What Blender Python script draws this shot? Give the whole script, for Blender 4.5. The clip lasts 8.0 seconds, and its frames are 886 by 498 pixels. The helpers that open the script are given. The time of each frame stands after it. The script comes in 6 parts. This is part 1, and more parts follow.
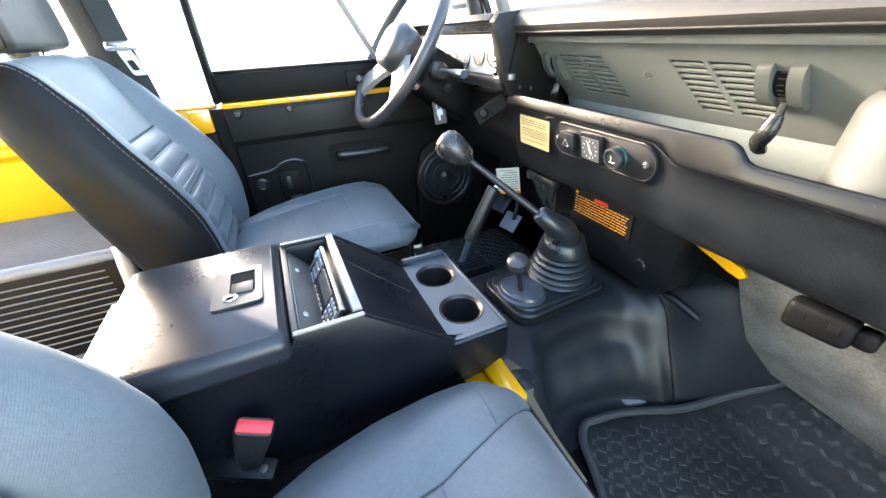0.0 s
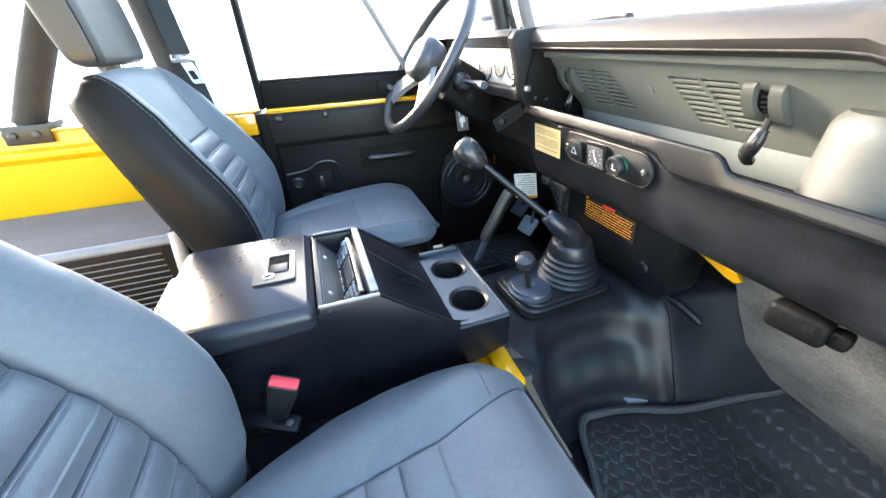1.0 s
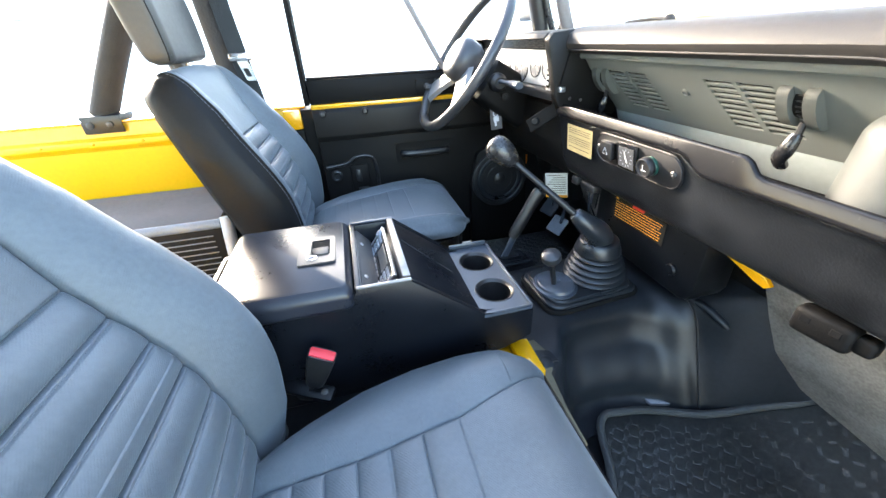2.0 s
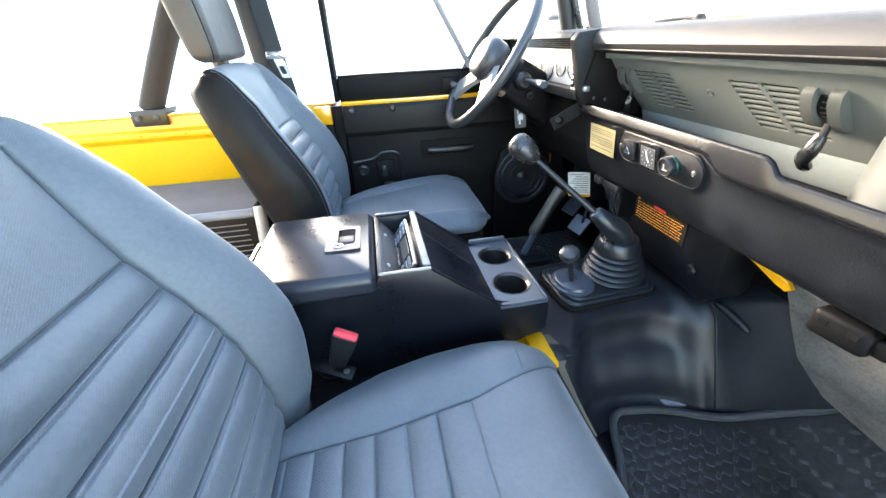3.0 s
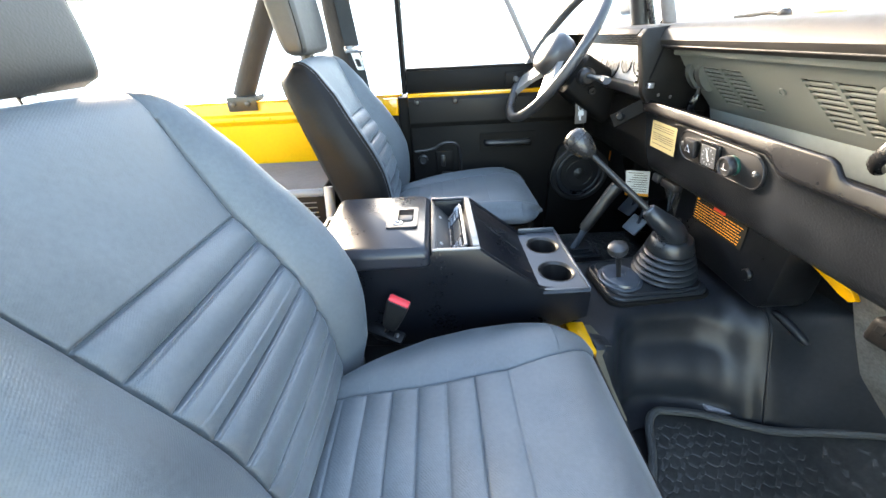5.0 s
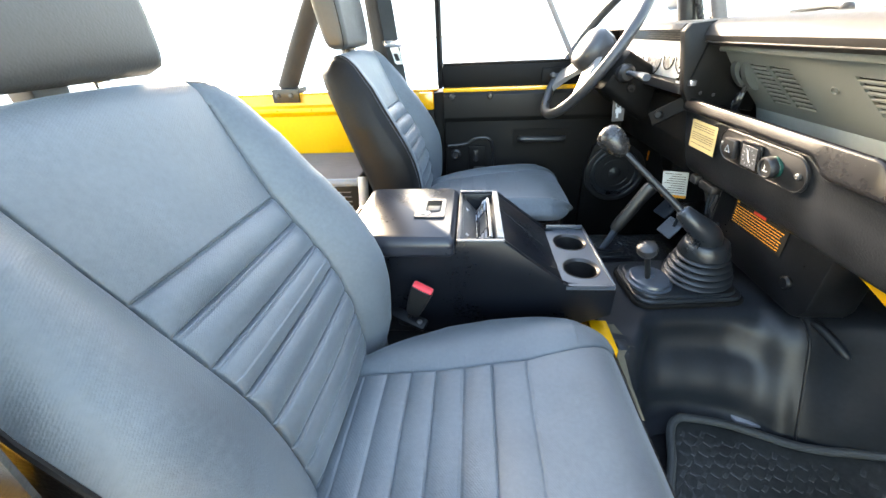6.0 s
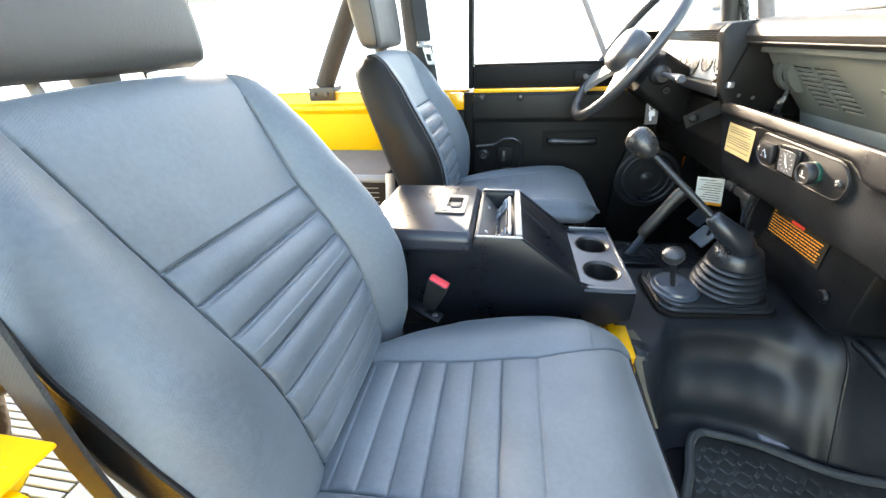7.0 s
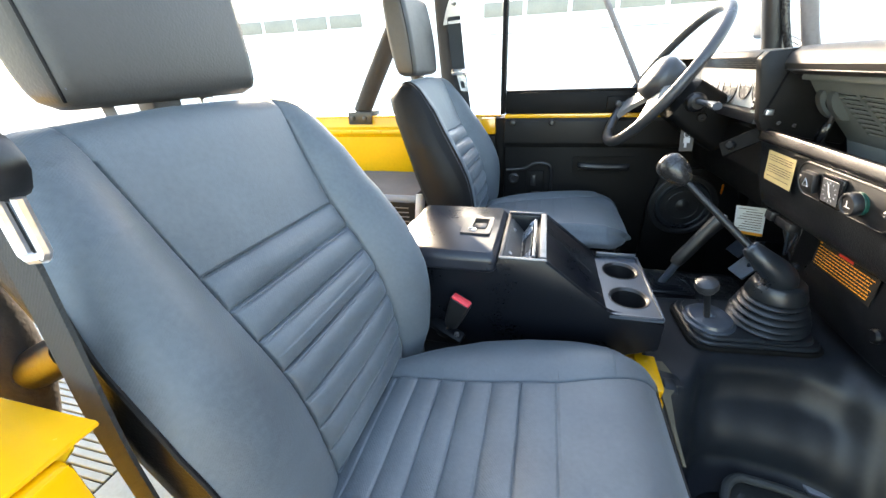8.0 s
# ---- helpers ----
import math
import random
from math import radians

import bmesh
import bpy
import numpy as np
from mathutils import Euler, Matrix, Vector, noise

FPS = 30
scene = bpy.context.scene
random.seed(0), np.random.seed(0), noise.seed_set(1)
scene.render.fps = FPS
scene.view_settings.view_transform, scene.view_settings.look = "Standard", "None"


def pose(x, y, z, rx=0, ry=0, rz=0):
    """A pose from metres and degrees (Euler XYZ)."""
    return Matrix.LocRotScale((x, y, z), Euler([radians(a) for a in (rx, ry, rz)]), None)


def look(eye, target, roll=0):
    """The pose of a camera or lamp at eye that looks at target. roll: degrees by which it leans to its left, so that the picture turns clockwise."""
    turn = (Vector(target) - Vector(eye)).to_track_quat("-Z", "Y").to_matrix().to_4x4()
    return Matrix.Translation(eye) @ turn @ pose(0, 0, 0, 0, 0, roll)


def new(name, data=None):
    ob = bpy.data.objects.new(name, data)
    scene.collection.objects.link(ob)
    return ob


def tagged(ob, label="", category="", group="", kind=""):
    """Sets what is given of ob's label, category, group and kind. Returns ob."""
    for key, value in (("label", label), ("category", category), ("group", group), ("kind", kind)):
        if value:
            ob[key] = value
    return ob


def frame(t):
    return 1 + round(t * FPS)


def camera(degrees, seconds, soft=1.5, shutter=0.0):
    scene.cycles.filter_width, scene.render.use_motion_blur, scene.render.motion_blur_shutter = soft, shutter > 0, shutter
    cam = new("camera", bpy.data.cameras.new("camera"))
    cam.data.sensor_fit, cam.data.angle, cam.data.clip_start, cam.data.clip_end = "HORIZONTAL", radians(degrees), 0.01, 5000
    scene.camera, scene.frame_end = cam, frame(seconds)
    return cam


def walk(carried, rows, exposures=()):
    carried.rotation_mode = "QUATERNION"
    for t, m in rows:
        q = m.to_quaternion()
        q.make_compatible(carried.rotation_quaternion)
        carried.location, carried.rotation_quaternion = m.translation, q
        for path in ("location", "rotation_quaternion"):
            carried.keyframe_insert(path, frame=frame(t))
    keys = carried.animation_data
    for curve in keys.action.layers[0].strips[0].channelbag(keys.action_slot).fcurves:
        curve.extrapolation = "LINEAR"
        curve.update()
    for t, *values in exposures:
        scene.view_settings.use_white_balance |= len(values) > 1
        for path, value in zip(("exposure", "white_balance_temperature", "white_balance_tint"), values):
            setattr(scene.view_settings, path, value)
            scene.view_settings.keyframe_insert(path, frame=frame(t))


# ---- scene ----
cam = camera(99.6, 8.0)
PATH = [
    (0, (-0.043, -0.499, 0.762), (0.619, 1.095, -0.249), -3.0),
    (0.5, (-0.045, -0.54, 0.774), (0.583, 1.089, -0.201), -3.1),
    (1, (-0.043, -0.572, 0.779), (0.492, 1.086, -0.204), -3.0),
    (1.5, (-0.05, -0.591, 0.783), (0.408, 1.089, -0.2), -2.9),
    (3, (-0.059, -0.638, 0.788), (0.217, 1.082, -0.196), -2.8),
    (3.5, (-0.06, -0.649, 0.79), (0.172, 1.077, -0.194), -2.8),
    (4, (-0.065, -0.666, 0.792), (0.104, 1.063, -0.199), -2.8),
    (4.5, (-0.066, -0.684, 0.793), (0.022, 1.05, -0.2), -2.8),
    (6, (-0.055, -0.72, 0.79), (-0.212, 1.004, -0.212), -2.6),
    (6.5, (-0.044, -0.728, 0.786), (-0.28, 0.985, -0.219), -2.5),
    (7, (-0.034, -0.734, 0.782), (-0.342, 0.979, -0.203), -2.4),
    (7.5, (-0.031, -0.739, 0.782), (-0.418, 0.979, -0.165), -2.4),
    (8, (-0.02, -0.745, 0.783), (-0.492, 0.99, -0.093), -2.5),
]
walk(cam, [(t, look(eye, target, roll)) for t, eye, target, roll in PATH], [(0, 4.34, 7050, 11), (1.0, 4.22, 6800, 11), (3.5, 4.13, 6800, 11), (4.5, 4.13, 7050, 11), (6, 4.20, 7600, 11), (7.3, 4.22, 7650, 11), (8, 3.68, 7400, 11)])

# ---- light ----
SUN_FROM = Vector((-0.42, 0.84, 0.26)).normalized()
world = bpy.data.worlds.new("sky")
scene.world = world
world.use_nodes = True
wn = world.node_tree.nodes
sky = wn.new("ShaderNodeTexSky")
sky.sky_type = "NISHITA"
sky.sun_disc = False
sky.sun_elevation = math.asin(SUN_FROM.z)
sky.sun_rotation = math.atan2(SUN_FROM.x, SUN_FROM.y)
sky.dust_density = 1.6
wn["Background"].inputs["Strength"].default_value = 0.15
world.node_tree.links.new(sky.outputs["Color"], wn["Background"].inputs["Color"])

sun_data = bpy.data.lights.new("sun", "SUN")
sun_data.energy, sun_data.angle, sun_data.color = 2.0, radians(14), (1.0, 0.89, 0.76)
sun = new("sun", sun_data)
sun.matrix_world = look(SUN_FROM * 10, (0, 0, 0))


# ---- materials ----
def mat(name, col, rough=0.5, metal=0.0, var=0.12, scale=6.0, bump=0.15, grain=350.0, depth=0.0006, pattern="noise", coat=0.0, spec=0.5, rvar=0.12):
    """A surface with broad tone changes, fine grain, uneven gloss and a fine relief."""
    m = bpy.data.materials.new(name)
    m.use_nodes = True
    nt = m.node_tree
    n, l = nt.nodes, nt.links
    bsdf = n["Principled BSDF"]
    tc = n.new("ShaderNodeTexCoord")
    big = n.new("ShaderNodeTexNoise")
    big.inputs["Scale"].default_value, big.inputs["Detail"].default_value = scale, 5.0
    fine = n.new("ShaderNodeTexNoise")
    fine.inputs["Scale"].default_value, fine.inputs["Detail"].default_value = scale * 18, 3.0
    for q in (big, fine):
        l.new(tc.outputs["Object"], q.inputs["Vector"])
    addn = n.new("ShaderNodeMath")
    addn.operation = "MULTIPLY_ADD"
    addn.inputs[1].default_value, addn.inputs[2].default_value = 0.35, 0.0
    l.new(fine.outputs["Fac"], addn.inputs[0])
    addb = n.new("ShaderNodeMath")
    addb.operation = "MULTIPLY_ADD"
    addb.inputs[1].default_value = 0.65
    l.new(big.outputs["Fac"], addb.inputs[0])
    l.new(addn.outputs[0], addb.inputs[2])
    ramp = n.new("ShaderNodeValToRGB")
    lo = [max(0.0, c * (1 - var * 1.6)) for c in col]
    hi = [min(1.0, c * (1 + var * 1.6)) for c in col]
    ramp.color_ramp.elements[0].position, ramp.color_ramp.elements[0].color = 0.3, (*lo, 1)
    ramp.color_ramp.elements[1].position, ramp.color_ramp.elements[1].color = 0.7, (*hi, 1)
    l.new(addb.outputs[0], ramp.inputs["Fac"])
    l.new(ramp.outputs["Color"], bsdf.inputs["Base Color"])
    rr = n.new("ShaderNodeMapRange")
    rr.inputs["From Min"].default_value, rr.inputs["From Max"].default_value = 0.3, 0.7
    rr.inputs["To Min"].default_value, rr.inputs["To Max"].default_value = max(0.03, rough - rvar), min(1.0, rough + rvar)
    l.new(addb.outputs[0], rr.inputs["Value"])
    l.new(rr.outputs["Result"], bsdf.inputs["Roughness"])
    bsdf.inputs["Metallic"].default_value = metal
    bsdf.inputs["Specular IOR Level"].default_value = spec
    bsdf.inputs["Coat Weight"].default_value = coat
    bsdf.inputs["Coat Roughness"].default_value = 0.08
    if bump > 0:
        if pattern == "leather":
            tex = n.new("ShaderNodeTexVoronoi")
            tex.feature = "SMOOTH_F1"
            tex.inputs["Scale"].default_value = grain
            out = tex.outputs["Distance"]
            l.new(tc.outputs["Object"], tex.inputs["Vector"])
        elif pattern == "twill":
            tex = n.new("ShaderNodeTexWave")
            tex.bands_direction = "Y"
            turn = n.new("ShaderNodeMapping")
            turn.inputs["Rotation"].default_value = (radians(52), 0.0, radians(38))
            l.new(tc.outputs["Object"], turn.inputs["Vector"])
            tex.inputs["Scale"].default_value, tex.inputs["Distortion"].default_value = grain, 2.0
            tex.inputs["Detail"].default_value, tex.inputs["Detail Scale"].default_value = 2.0, 2.0
            nap = n.new("ShaderNodeTexNoise")
            nap.inputs["Scale"].default_value, nap.inputs["Detail"].default_value = grain * 3.2, 4.0
            l.new(tc.outputs["Object"], nap.inputs["Vector"])
            mixed = n.new("ShaderNodeMath")
            mixed.operation = "MULTIPLY_ADD"
            mixed.inputs[1].default_value = 1.5
            l.new(nap.outputs["Fac"], mixed.inputs[0])
            half_wave = n.new("ShaderNodeMath")
            half_wave.operation = "MULTIPLY"
            half_wave.inputs[1].default_value = 0.32
            l.new(tex.outputs["Fac"], half_wave.inputs[0])
            l.new(half_wave.outputs[0], mixed.inputs[2])
            out = mixed.outputs[0]
            l.new(turn.outputs["Vector"], tex.inputs["Vector"])
        else:
            tex = n.new("ShaderNodeTexNoise")
            tex.inputs["Scale"].default_value, tex.inputs["Detail"].default_value = grain, 4.0
            out = tex.outputs["Fac"]
            l.new(tc.outputs["Object"], tex.inputs["Vector"])
        b = n.new("ShaderNodeBump")
        b.inputs["Strength"].default_value, b.inputs["Distance"].default_value = bump, depth
        l.new(out, b.inputs["Height"])
        l.new(b.outputs["Normal"], bsdf.inputs["Normal"])
    return m


M_FABRIC = mat("seat_fabric", (0.068, 0.082, 0.095), 0.47, var=0.17, scale=9, bump=0.34, grain=150, depth=0.0006, pattern="twill", spec=0.5)
fb = M_FABRIC.node_tree.nodes["Principled BSDF"]
fb.inputs["Sheen Weight"].default_value, fb.inputs["Sheen Roughness"].default_value = 0.13, 0.42
fb.inputs["Sheen Tint"].default_value = (0.80, 0.90, 1.0, 1.0)
M_VINYL = mat("seat_vinyl", (0.010, 0.0095, 0.0095), 0.44, spec=0.11, var=0.15, scale=8, bump=0.35, grain=450, depth=0.0006, pattern="leather")
M_HEAD = mat("headrest_vinyl", (0.036, 0.034, 0.032), 0.46, var=0.14, scale=8, bump=0.4, grain=420, depth=0.0006, pattern="leather")
M_THREAD = mat("thread", (0.10, 0.11, 0.13), 0.7, bump=0)
M_LEATHER = mat("console_leather", (0.012, 0.014, 0.020), 0.31, var=0.15, scale=9, bump=0.08, grain=300, depth=0.0004, pattern="leather", rvar=0.08, spec=0.40)
M_CONSOLE = mat("console_vinyl", (0.0045, 0.0055, 0.0080), 0.33, spec=0.22, var=0.2, scale=10, bump=0.3, grain=420, depth=0.0005, pattern="leather")
M_RAW = mat("worn_edge", (0.20, 0.195, 0.19), 0.45, var=0.25, scale=30, bump=0.2, grain=200)
M_PLASTIC = mat("black_plastic", (0.010, 0.010, 0.011), 0.40, var=0.15, scale=10, bump=0.25, grain=600, depth=0.0004)
M_GLOSS = mat("gloss_black", (0.012, 0.012, 0.013), 0.18, var=0.1, bump=0.0)
M_TRAY = mat("tray_plastic", (0.040, 0.050, 0.066), 0.30, var=0.08, scale=12, bump=0.15, grain=700, depth=0.0003, rvar=0.03)
M_RUBBER = mat("tunnel_rubber", (0.0095, 0.0118, 0.0155), 0.40, spec=0.30, var=0.3, scale=6, bump=0.25, grain=300, depth=0.0005, rvar=0.08)
M_BLACK = mat("black_painted_panel", (0.0055, 0.0062, 0.0075), 0.34, spec=0.18, var=0.3, scale=5, bump=0.25, grain=300, depth=0.0006, rvar=0.08)
M_BOOT = mat("boot_rubber", (0.0115, 0.0140, 0.0175), 0.34, var=0.2, scale=12, bump=0.2, grain=300)
M_MAT = mat("mat_rubber", (0.034, 0.037, 0.038), 0.62, spec=0.35, var=0.3, scale=7, bump=0.3, grain=400)
M_PAD = mat("dash_pad", (0.031, 0.028, 0.026), 0.60, spec=0.27, var=0.15, scale=6, bump=0.24, grain=560, depth=0.0005, pattern="leather")
M_DASH = mat("dash_vinyl", (0.0085, 0.0098, 0.0120), 0.40, spec=0.26, var=0.40, scale=14, bump=0.55, grain=300, depth=0.0009)
M_LIP = mat("lip_plastic", (0.020, 0.019, 0.019), 0.28, var=0.15, scale=8, bump=0.08, grain=300, rvar=0.03)
M_LIPD = mat("shelf_lip_plastic", (0.008, 0.008, 0.009), 0.25, var=0.15, scale=8, bump=0.08, grain=300, rvar=0.03, spec=0.22)
M_GREY = mat("grey_green_paint", (0.108, 0.117, 0.107), 0.48, var=0.08, scale=5, bump=0.2, grain=500, depth=0.0004)
M_GREYL = mat("grey_light_paint", (0.190, 0.214, 0.207), 0.5, var=0.1, scale=5, bump=0.2, grain=500, depth=0.0004)
M_BLOWER = mat("blower_plastic", (0.052, 0.056, 0.053), 0.46, var=0.1, scale=5, bump=0.15, grain=400, depth=0.0004)
M_DARK = mat("dark_cavity", (0.006, 0.006, 0.006), 0.8, bump=0, spec=0.08)
M_YELLOW = mat("yellow_paint", (0.70, 0.34, 0.004), 0.24, var=0.06, scale=4, bump=0.03, grain=200, coat=1.0, rvar=0.05)
M_YELLOW_IN = mat("yellow_tub_paint", (0.68, 0.40, 0.002), 0.38, var=0.06, scale=4, bump=0.08, grain=150, coat=0.2)
M_FELT = mat("grey_felt", (0.215, 0.208, 0.195), 0.9, var=0.38, scale=11, bump=0.5, grain=500, depth=0.001)
M_OLIVE = mat("olive_lining", (0.085, 0.073, 0.046), 0.8, var=0.3, scale=12, bump=0.3)
M_FOAM = mat("roll_bar_foam", (0.030, 0.026, 0.024), 0.8, var=0.3, scale=20, bump=0.8, grain=180, depth=0.002)
M_DOOR = mat("door_card", (0.0050, 0.0048, 0.0048), 0.52, spec=0.10, var=0.18, scale=8, bump=0.35, grain=420, depth=0.0006, pattern="leather")
M_DOORPAD = mat("door_pad_vinyl", (0.0095, 0.0088, 0.0082), 0.48, spec=0.18, var=0.15, scale=8, bump=0.3, grain=420, depth=0.0006, pattern="leather")
M_METAL = mat("steel", (0.60, 0.60, 0.62), 0.36, metal=1.0, var=0.1, scale=20, bump=0.1, grain=300)
M_CHROME = mat("chrome", (0.75, 0.75, 0.76), 0.12, metal=1.0, var=0.05, bump=0)
M_BAR = mat("grey_tube_paint", (0.42, 0.44, 0.47), 0.35, var=0.1, scale=15, bump=0.1)
# tan of the ribbed mat, also stands for warm light on other parts
M_TAN = mat("tan_mat_and_warm_light", (0.170, 0.148, 0.140), 0.7, var=0.15, scale=6, bump=0.2, grain=250)
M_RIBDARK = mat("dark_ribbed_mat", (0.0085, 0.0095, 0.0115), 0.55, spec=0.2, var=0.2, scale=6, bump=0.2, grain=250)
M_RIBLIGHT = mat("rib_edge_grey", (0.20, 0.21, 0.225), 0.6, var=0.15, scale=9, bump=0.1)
M_TRIM = mat("blue_grey_trim", (0.20, 0.23, 0.27), 0.35, var=0.1, scale=9, bump=0.1)
M_LOAD = mat("load_floor_aluminium", (0.105, 0.152, 0.205), 0.40, metal=0.0, var=0.15, scale=8, bump=0.1)
M_WEB = mat("belt_webbing", (0.026, 0.028, 0.029), 0.85, spec=0.25, var=0.15, scale=20, bump=0.6, grain=160, depth=0.0008, pattern="twill")
M_RED = mat("red_button", (0.60, 0.035, 0.045), 0.4, var=0.1, scale=40, bump=0.1)
M_CREAM = mat("cream_label", (0.44, 0.34, 0.15), 0.6, var=0.08, scale=30, bump=0.05)
M_INK = mat("ink", (0.10, 0.075, 0.05), 0.7, bump=0)
M_ORANGE = mat("orange_print", (0.72, 0.28, 0.018), 0.5, bump=0)
M_REDP = mat("red_print", (0.55, 0.03, 0.02), 0.5, bump=0)
M_LABELBLK = mat("black_label", (0.008, 0.0075, 0.007), 0.6, spec=0.2, bump=0.05)
M_WHITE = mat("white_print", (0.75, 0.75, 0.72), 0.5, bump=0)
M_PAPER = mat("white_card", (0.62, 0.62, 0.58), 0.6, var=0.06, bump=0.05)
M_GREEN = mat("green_ring", (0.006, 0.050, 0.036), 0.3, bump=0)
M_DIAL = mat("dial_face", (0.06, 0.06, 0.062), 0.35, bump=0)
# gauge faces and fascia are kept pale to stand for sun glare
M_GAUGE = mat("gauge_face", (0.20, 0.20, 0.20), 0.3, var=0.2, bump=0)
M_BINN = mat("binnacle_glare", (0.58, 0.57, 0.55), 0.35, var=0.1, bump=0.1)
M_WHEEL = mat("wheel_rim_plastic", (0.026, 0.027, 0.030), 0.36, var=0.12, scale=12, bump=0.25, grain=420, depth=0.0005, pattern="leather")
M_SPOKE = mat("sunlit_spoke_plastic", (0.17, 0.165, 0.16), 0.40, var=0.1, scale=10, bump=0.25, grain=400, depth=0.0005)
M_HUB = mat("wheel_hub_plastic", (0.055, 0.053, 0.052), 0.45, var=0.1, scale=10, bump=0.25, grain=400, depth=0.0005)
M_CONCRETE = mat("concrete", (0.55, 0.54, 0.52), 0.85, var=0.12, scale=0.6, bump=0.3, grain=40, depth=0.004)
M_WALLW = mat("white_render", (0.82, 0.82, 0.80), 0.8, var=0.03, scale=1.2, bump=0.2, grain=60, depth=0.002)
M_PANEG = mat("hazed_pane", (0.19, 0.18, 0.145), 0.45, var=0.15, scale=2.0, bump=0)
M_SKYCOVER = mat("sky_cover_tan", (0.45, 0.36, 0.27), 0.85, var=0.1, scale=6, bump=0.3)
M_ORNG = mat("amber_lens", (0.80, 0.22, 0.01), 0.3, bump=0)


def glass(name):
    m = bpy.data.materials.new(name)
    m.use_nodes = True
    b = m.node_tree.nodes["Principled BSDF"]
    b.inputs["Transmission Weight"].default_value = 1.0
    b.inputs["Roughness"].default_value = 0.02
    b.inputs["IOR"].default_value = 1.45
    return m


M_GLASS = glass("clear_glass")


# ---- mesh helpers ----
def V(*a):
    return Vector(a)


def rounded(obj_bm, angle=32):
    lim = radians(angle)
    for fc in obj_bm.faces:
        fc.smooth = True
    for ed in obj_bm.edges:
        ed.smooth = not (len(ed.link_faces) == 2 and ed.calc_face_angle(0.0) > lim)


def thing(name, loc, label, category, group="", kind=""):
    ob = new(name)
    ob.empty_display_size = 0.05
    ob.location = loc
    return tagged(ob, label, category, group, kind)


def part(name, bm, material, parent=None, label="", angle=32):
    bmesh.ops.recalc_face_normals(bm, faces=bm.faces)
    rounded(bm, angle)
    me = bpy.data.meshes.new(name)
    bm.to_mesh(me)
    bm.free()
    me.materials.append(material)
    ob = new(name, me)
    if parent is not None:
        ob.parent = parent
        if parent.type == "EMPTY":
            ob.matrix_parent_inverse = Matrix.Translation(-parent.location)
    if label:
        ob["label"] = label
    return ob


def struct(name, bm, material, label, category, angle=32):
    return tagged(part(name, bm, material, None, "", angle), label, category, "", "structure")


def solo(name, bm, material, label, category, group="", angle=32):
    return tagged(part(name, bm, material, None, "", angle), label, category, group)


def B():
    return bmesh.new()


def box(bm, lo, hi, bev=0.0, seg=2, m=None):
    c = (Vector(lo) + Vector(hi)) / 2
    s = Vector(hi) - Vector(lo)
    mm = Matrix.Translation(c) @ Matrix.Diagonal((*s, 1))
    if m is not None:
        mm = m @ mm
    r = bmesh.ops.create_cube(bm, size=1.0, matrix=mm)
    if bev > 0:
        edges = list({e for v in r["verts"] for e in v.link_edges})
        bmesh.ops.bevel(bm, geom=edges, offset=bev, segments=seg, profile=0.5, affect="EDGES", clamp_overlap=True)
    return bm


def loft(bm, loops, closed=True, cap=True, ring=False):
    rows = [[bm.verts.new(p) for p in lp] for lp in loops]
    n = len(rows[0])
    pairs = list(zip(rows, rows[1:]))
    if ring:
        pairs.append((rows[-1], rows[0]))
    for a, b in pairs:
        for i in range(n if closed else n - 1):
            j = (i + 1) % n
            bm.faces.new((a[i], a[j], b[j], b[i]))
    if cap and closed and not ring:
        bm.faces.new(rows[0][::-1])
        bm.faces.new(rows[-1])
    return bm


def prism(bm, pts, a, b, axis="y", bev=0.0, seg=2):
    """A polygon pushed from a to b. axis y: points are (x, z); axis x: (y, z); axis z: (x, y)."""
    def at(p, d):
        return {"y": (p[0], d, p[1]), "x": (d, p[0], p[1]), "z": (p[0], p[1], d)}[axis]
    before = set(bm.edges)
    loft(bm, [[at(p, a) for p in pts], [at(p, b) for p in pts]])
    if bev > 0:
        edges = [e for e in bm.edges if e not in before]
        bmesh.ops.bevel(bm, geom=edges, offset=bev, segments=seg, profile=0.5, affect="EDGES", clamp_overlap=True)
    return bm


def spline(pts, n):
    """A smooth curve through the points, n steps between neighbours."""
    p = [Vector(q) for q in pts]
    out = []
    for i in range(len(p) - 1):
        p0, p1, p2, p3 = p[max(i - 1, 0)], p[i], p[i + 1], p[min(i + 2, len(p) - 1)]
        for k in range(n):
            t = k / n
            out.append(0.5 * ((2 * p1) + (p2 - p0) * t + (2 * p0 - 5 * p1 + 4 * p2 - p3) * t * t + (3 * p1 - p0 - 3 * p2 + p3) * t ** 3))
    out.append(p[-1])
    return out


def tube(bm, pts, r, n=10, ring=False, flat=1.0):
    p = [Vector(q) for q in pts]
    rad = r if isinstance(r, (list, tuple)) else [r] * len(p)
    loops, up = [], None
    for i, q in enumerate(p):
        if ring:
            d = (p[(i + 1) % len(p)] - p[i - 1]).normalized()
        else:
            d = (p[min(i + 1, len(p) - 1)] - p[max(i - 1, 0)]).normalized()
        if up is None:
            up = Vector((0, 0, 1)) if abs(d.z) < 0.9 else Vector((1, 0, 0))
        side = d.cross(up).normalized()
        up = side.cross(d).normalized()
        loops.append([q + rad[i] * (math.cos(2 * math.pi * k / n) * side + flat * math.sin(2 * math.pi * k / n) * up) for k in range(n)])
    return loft(bm, loops, ring=ring)


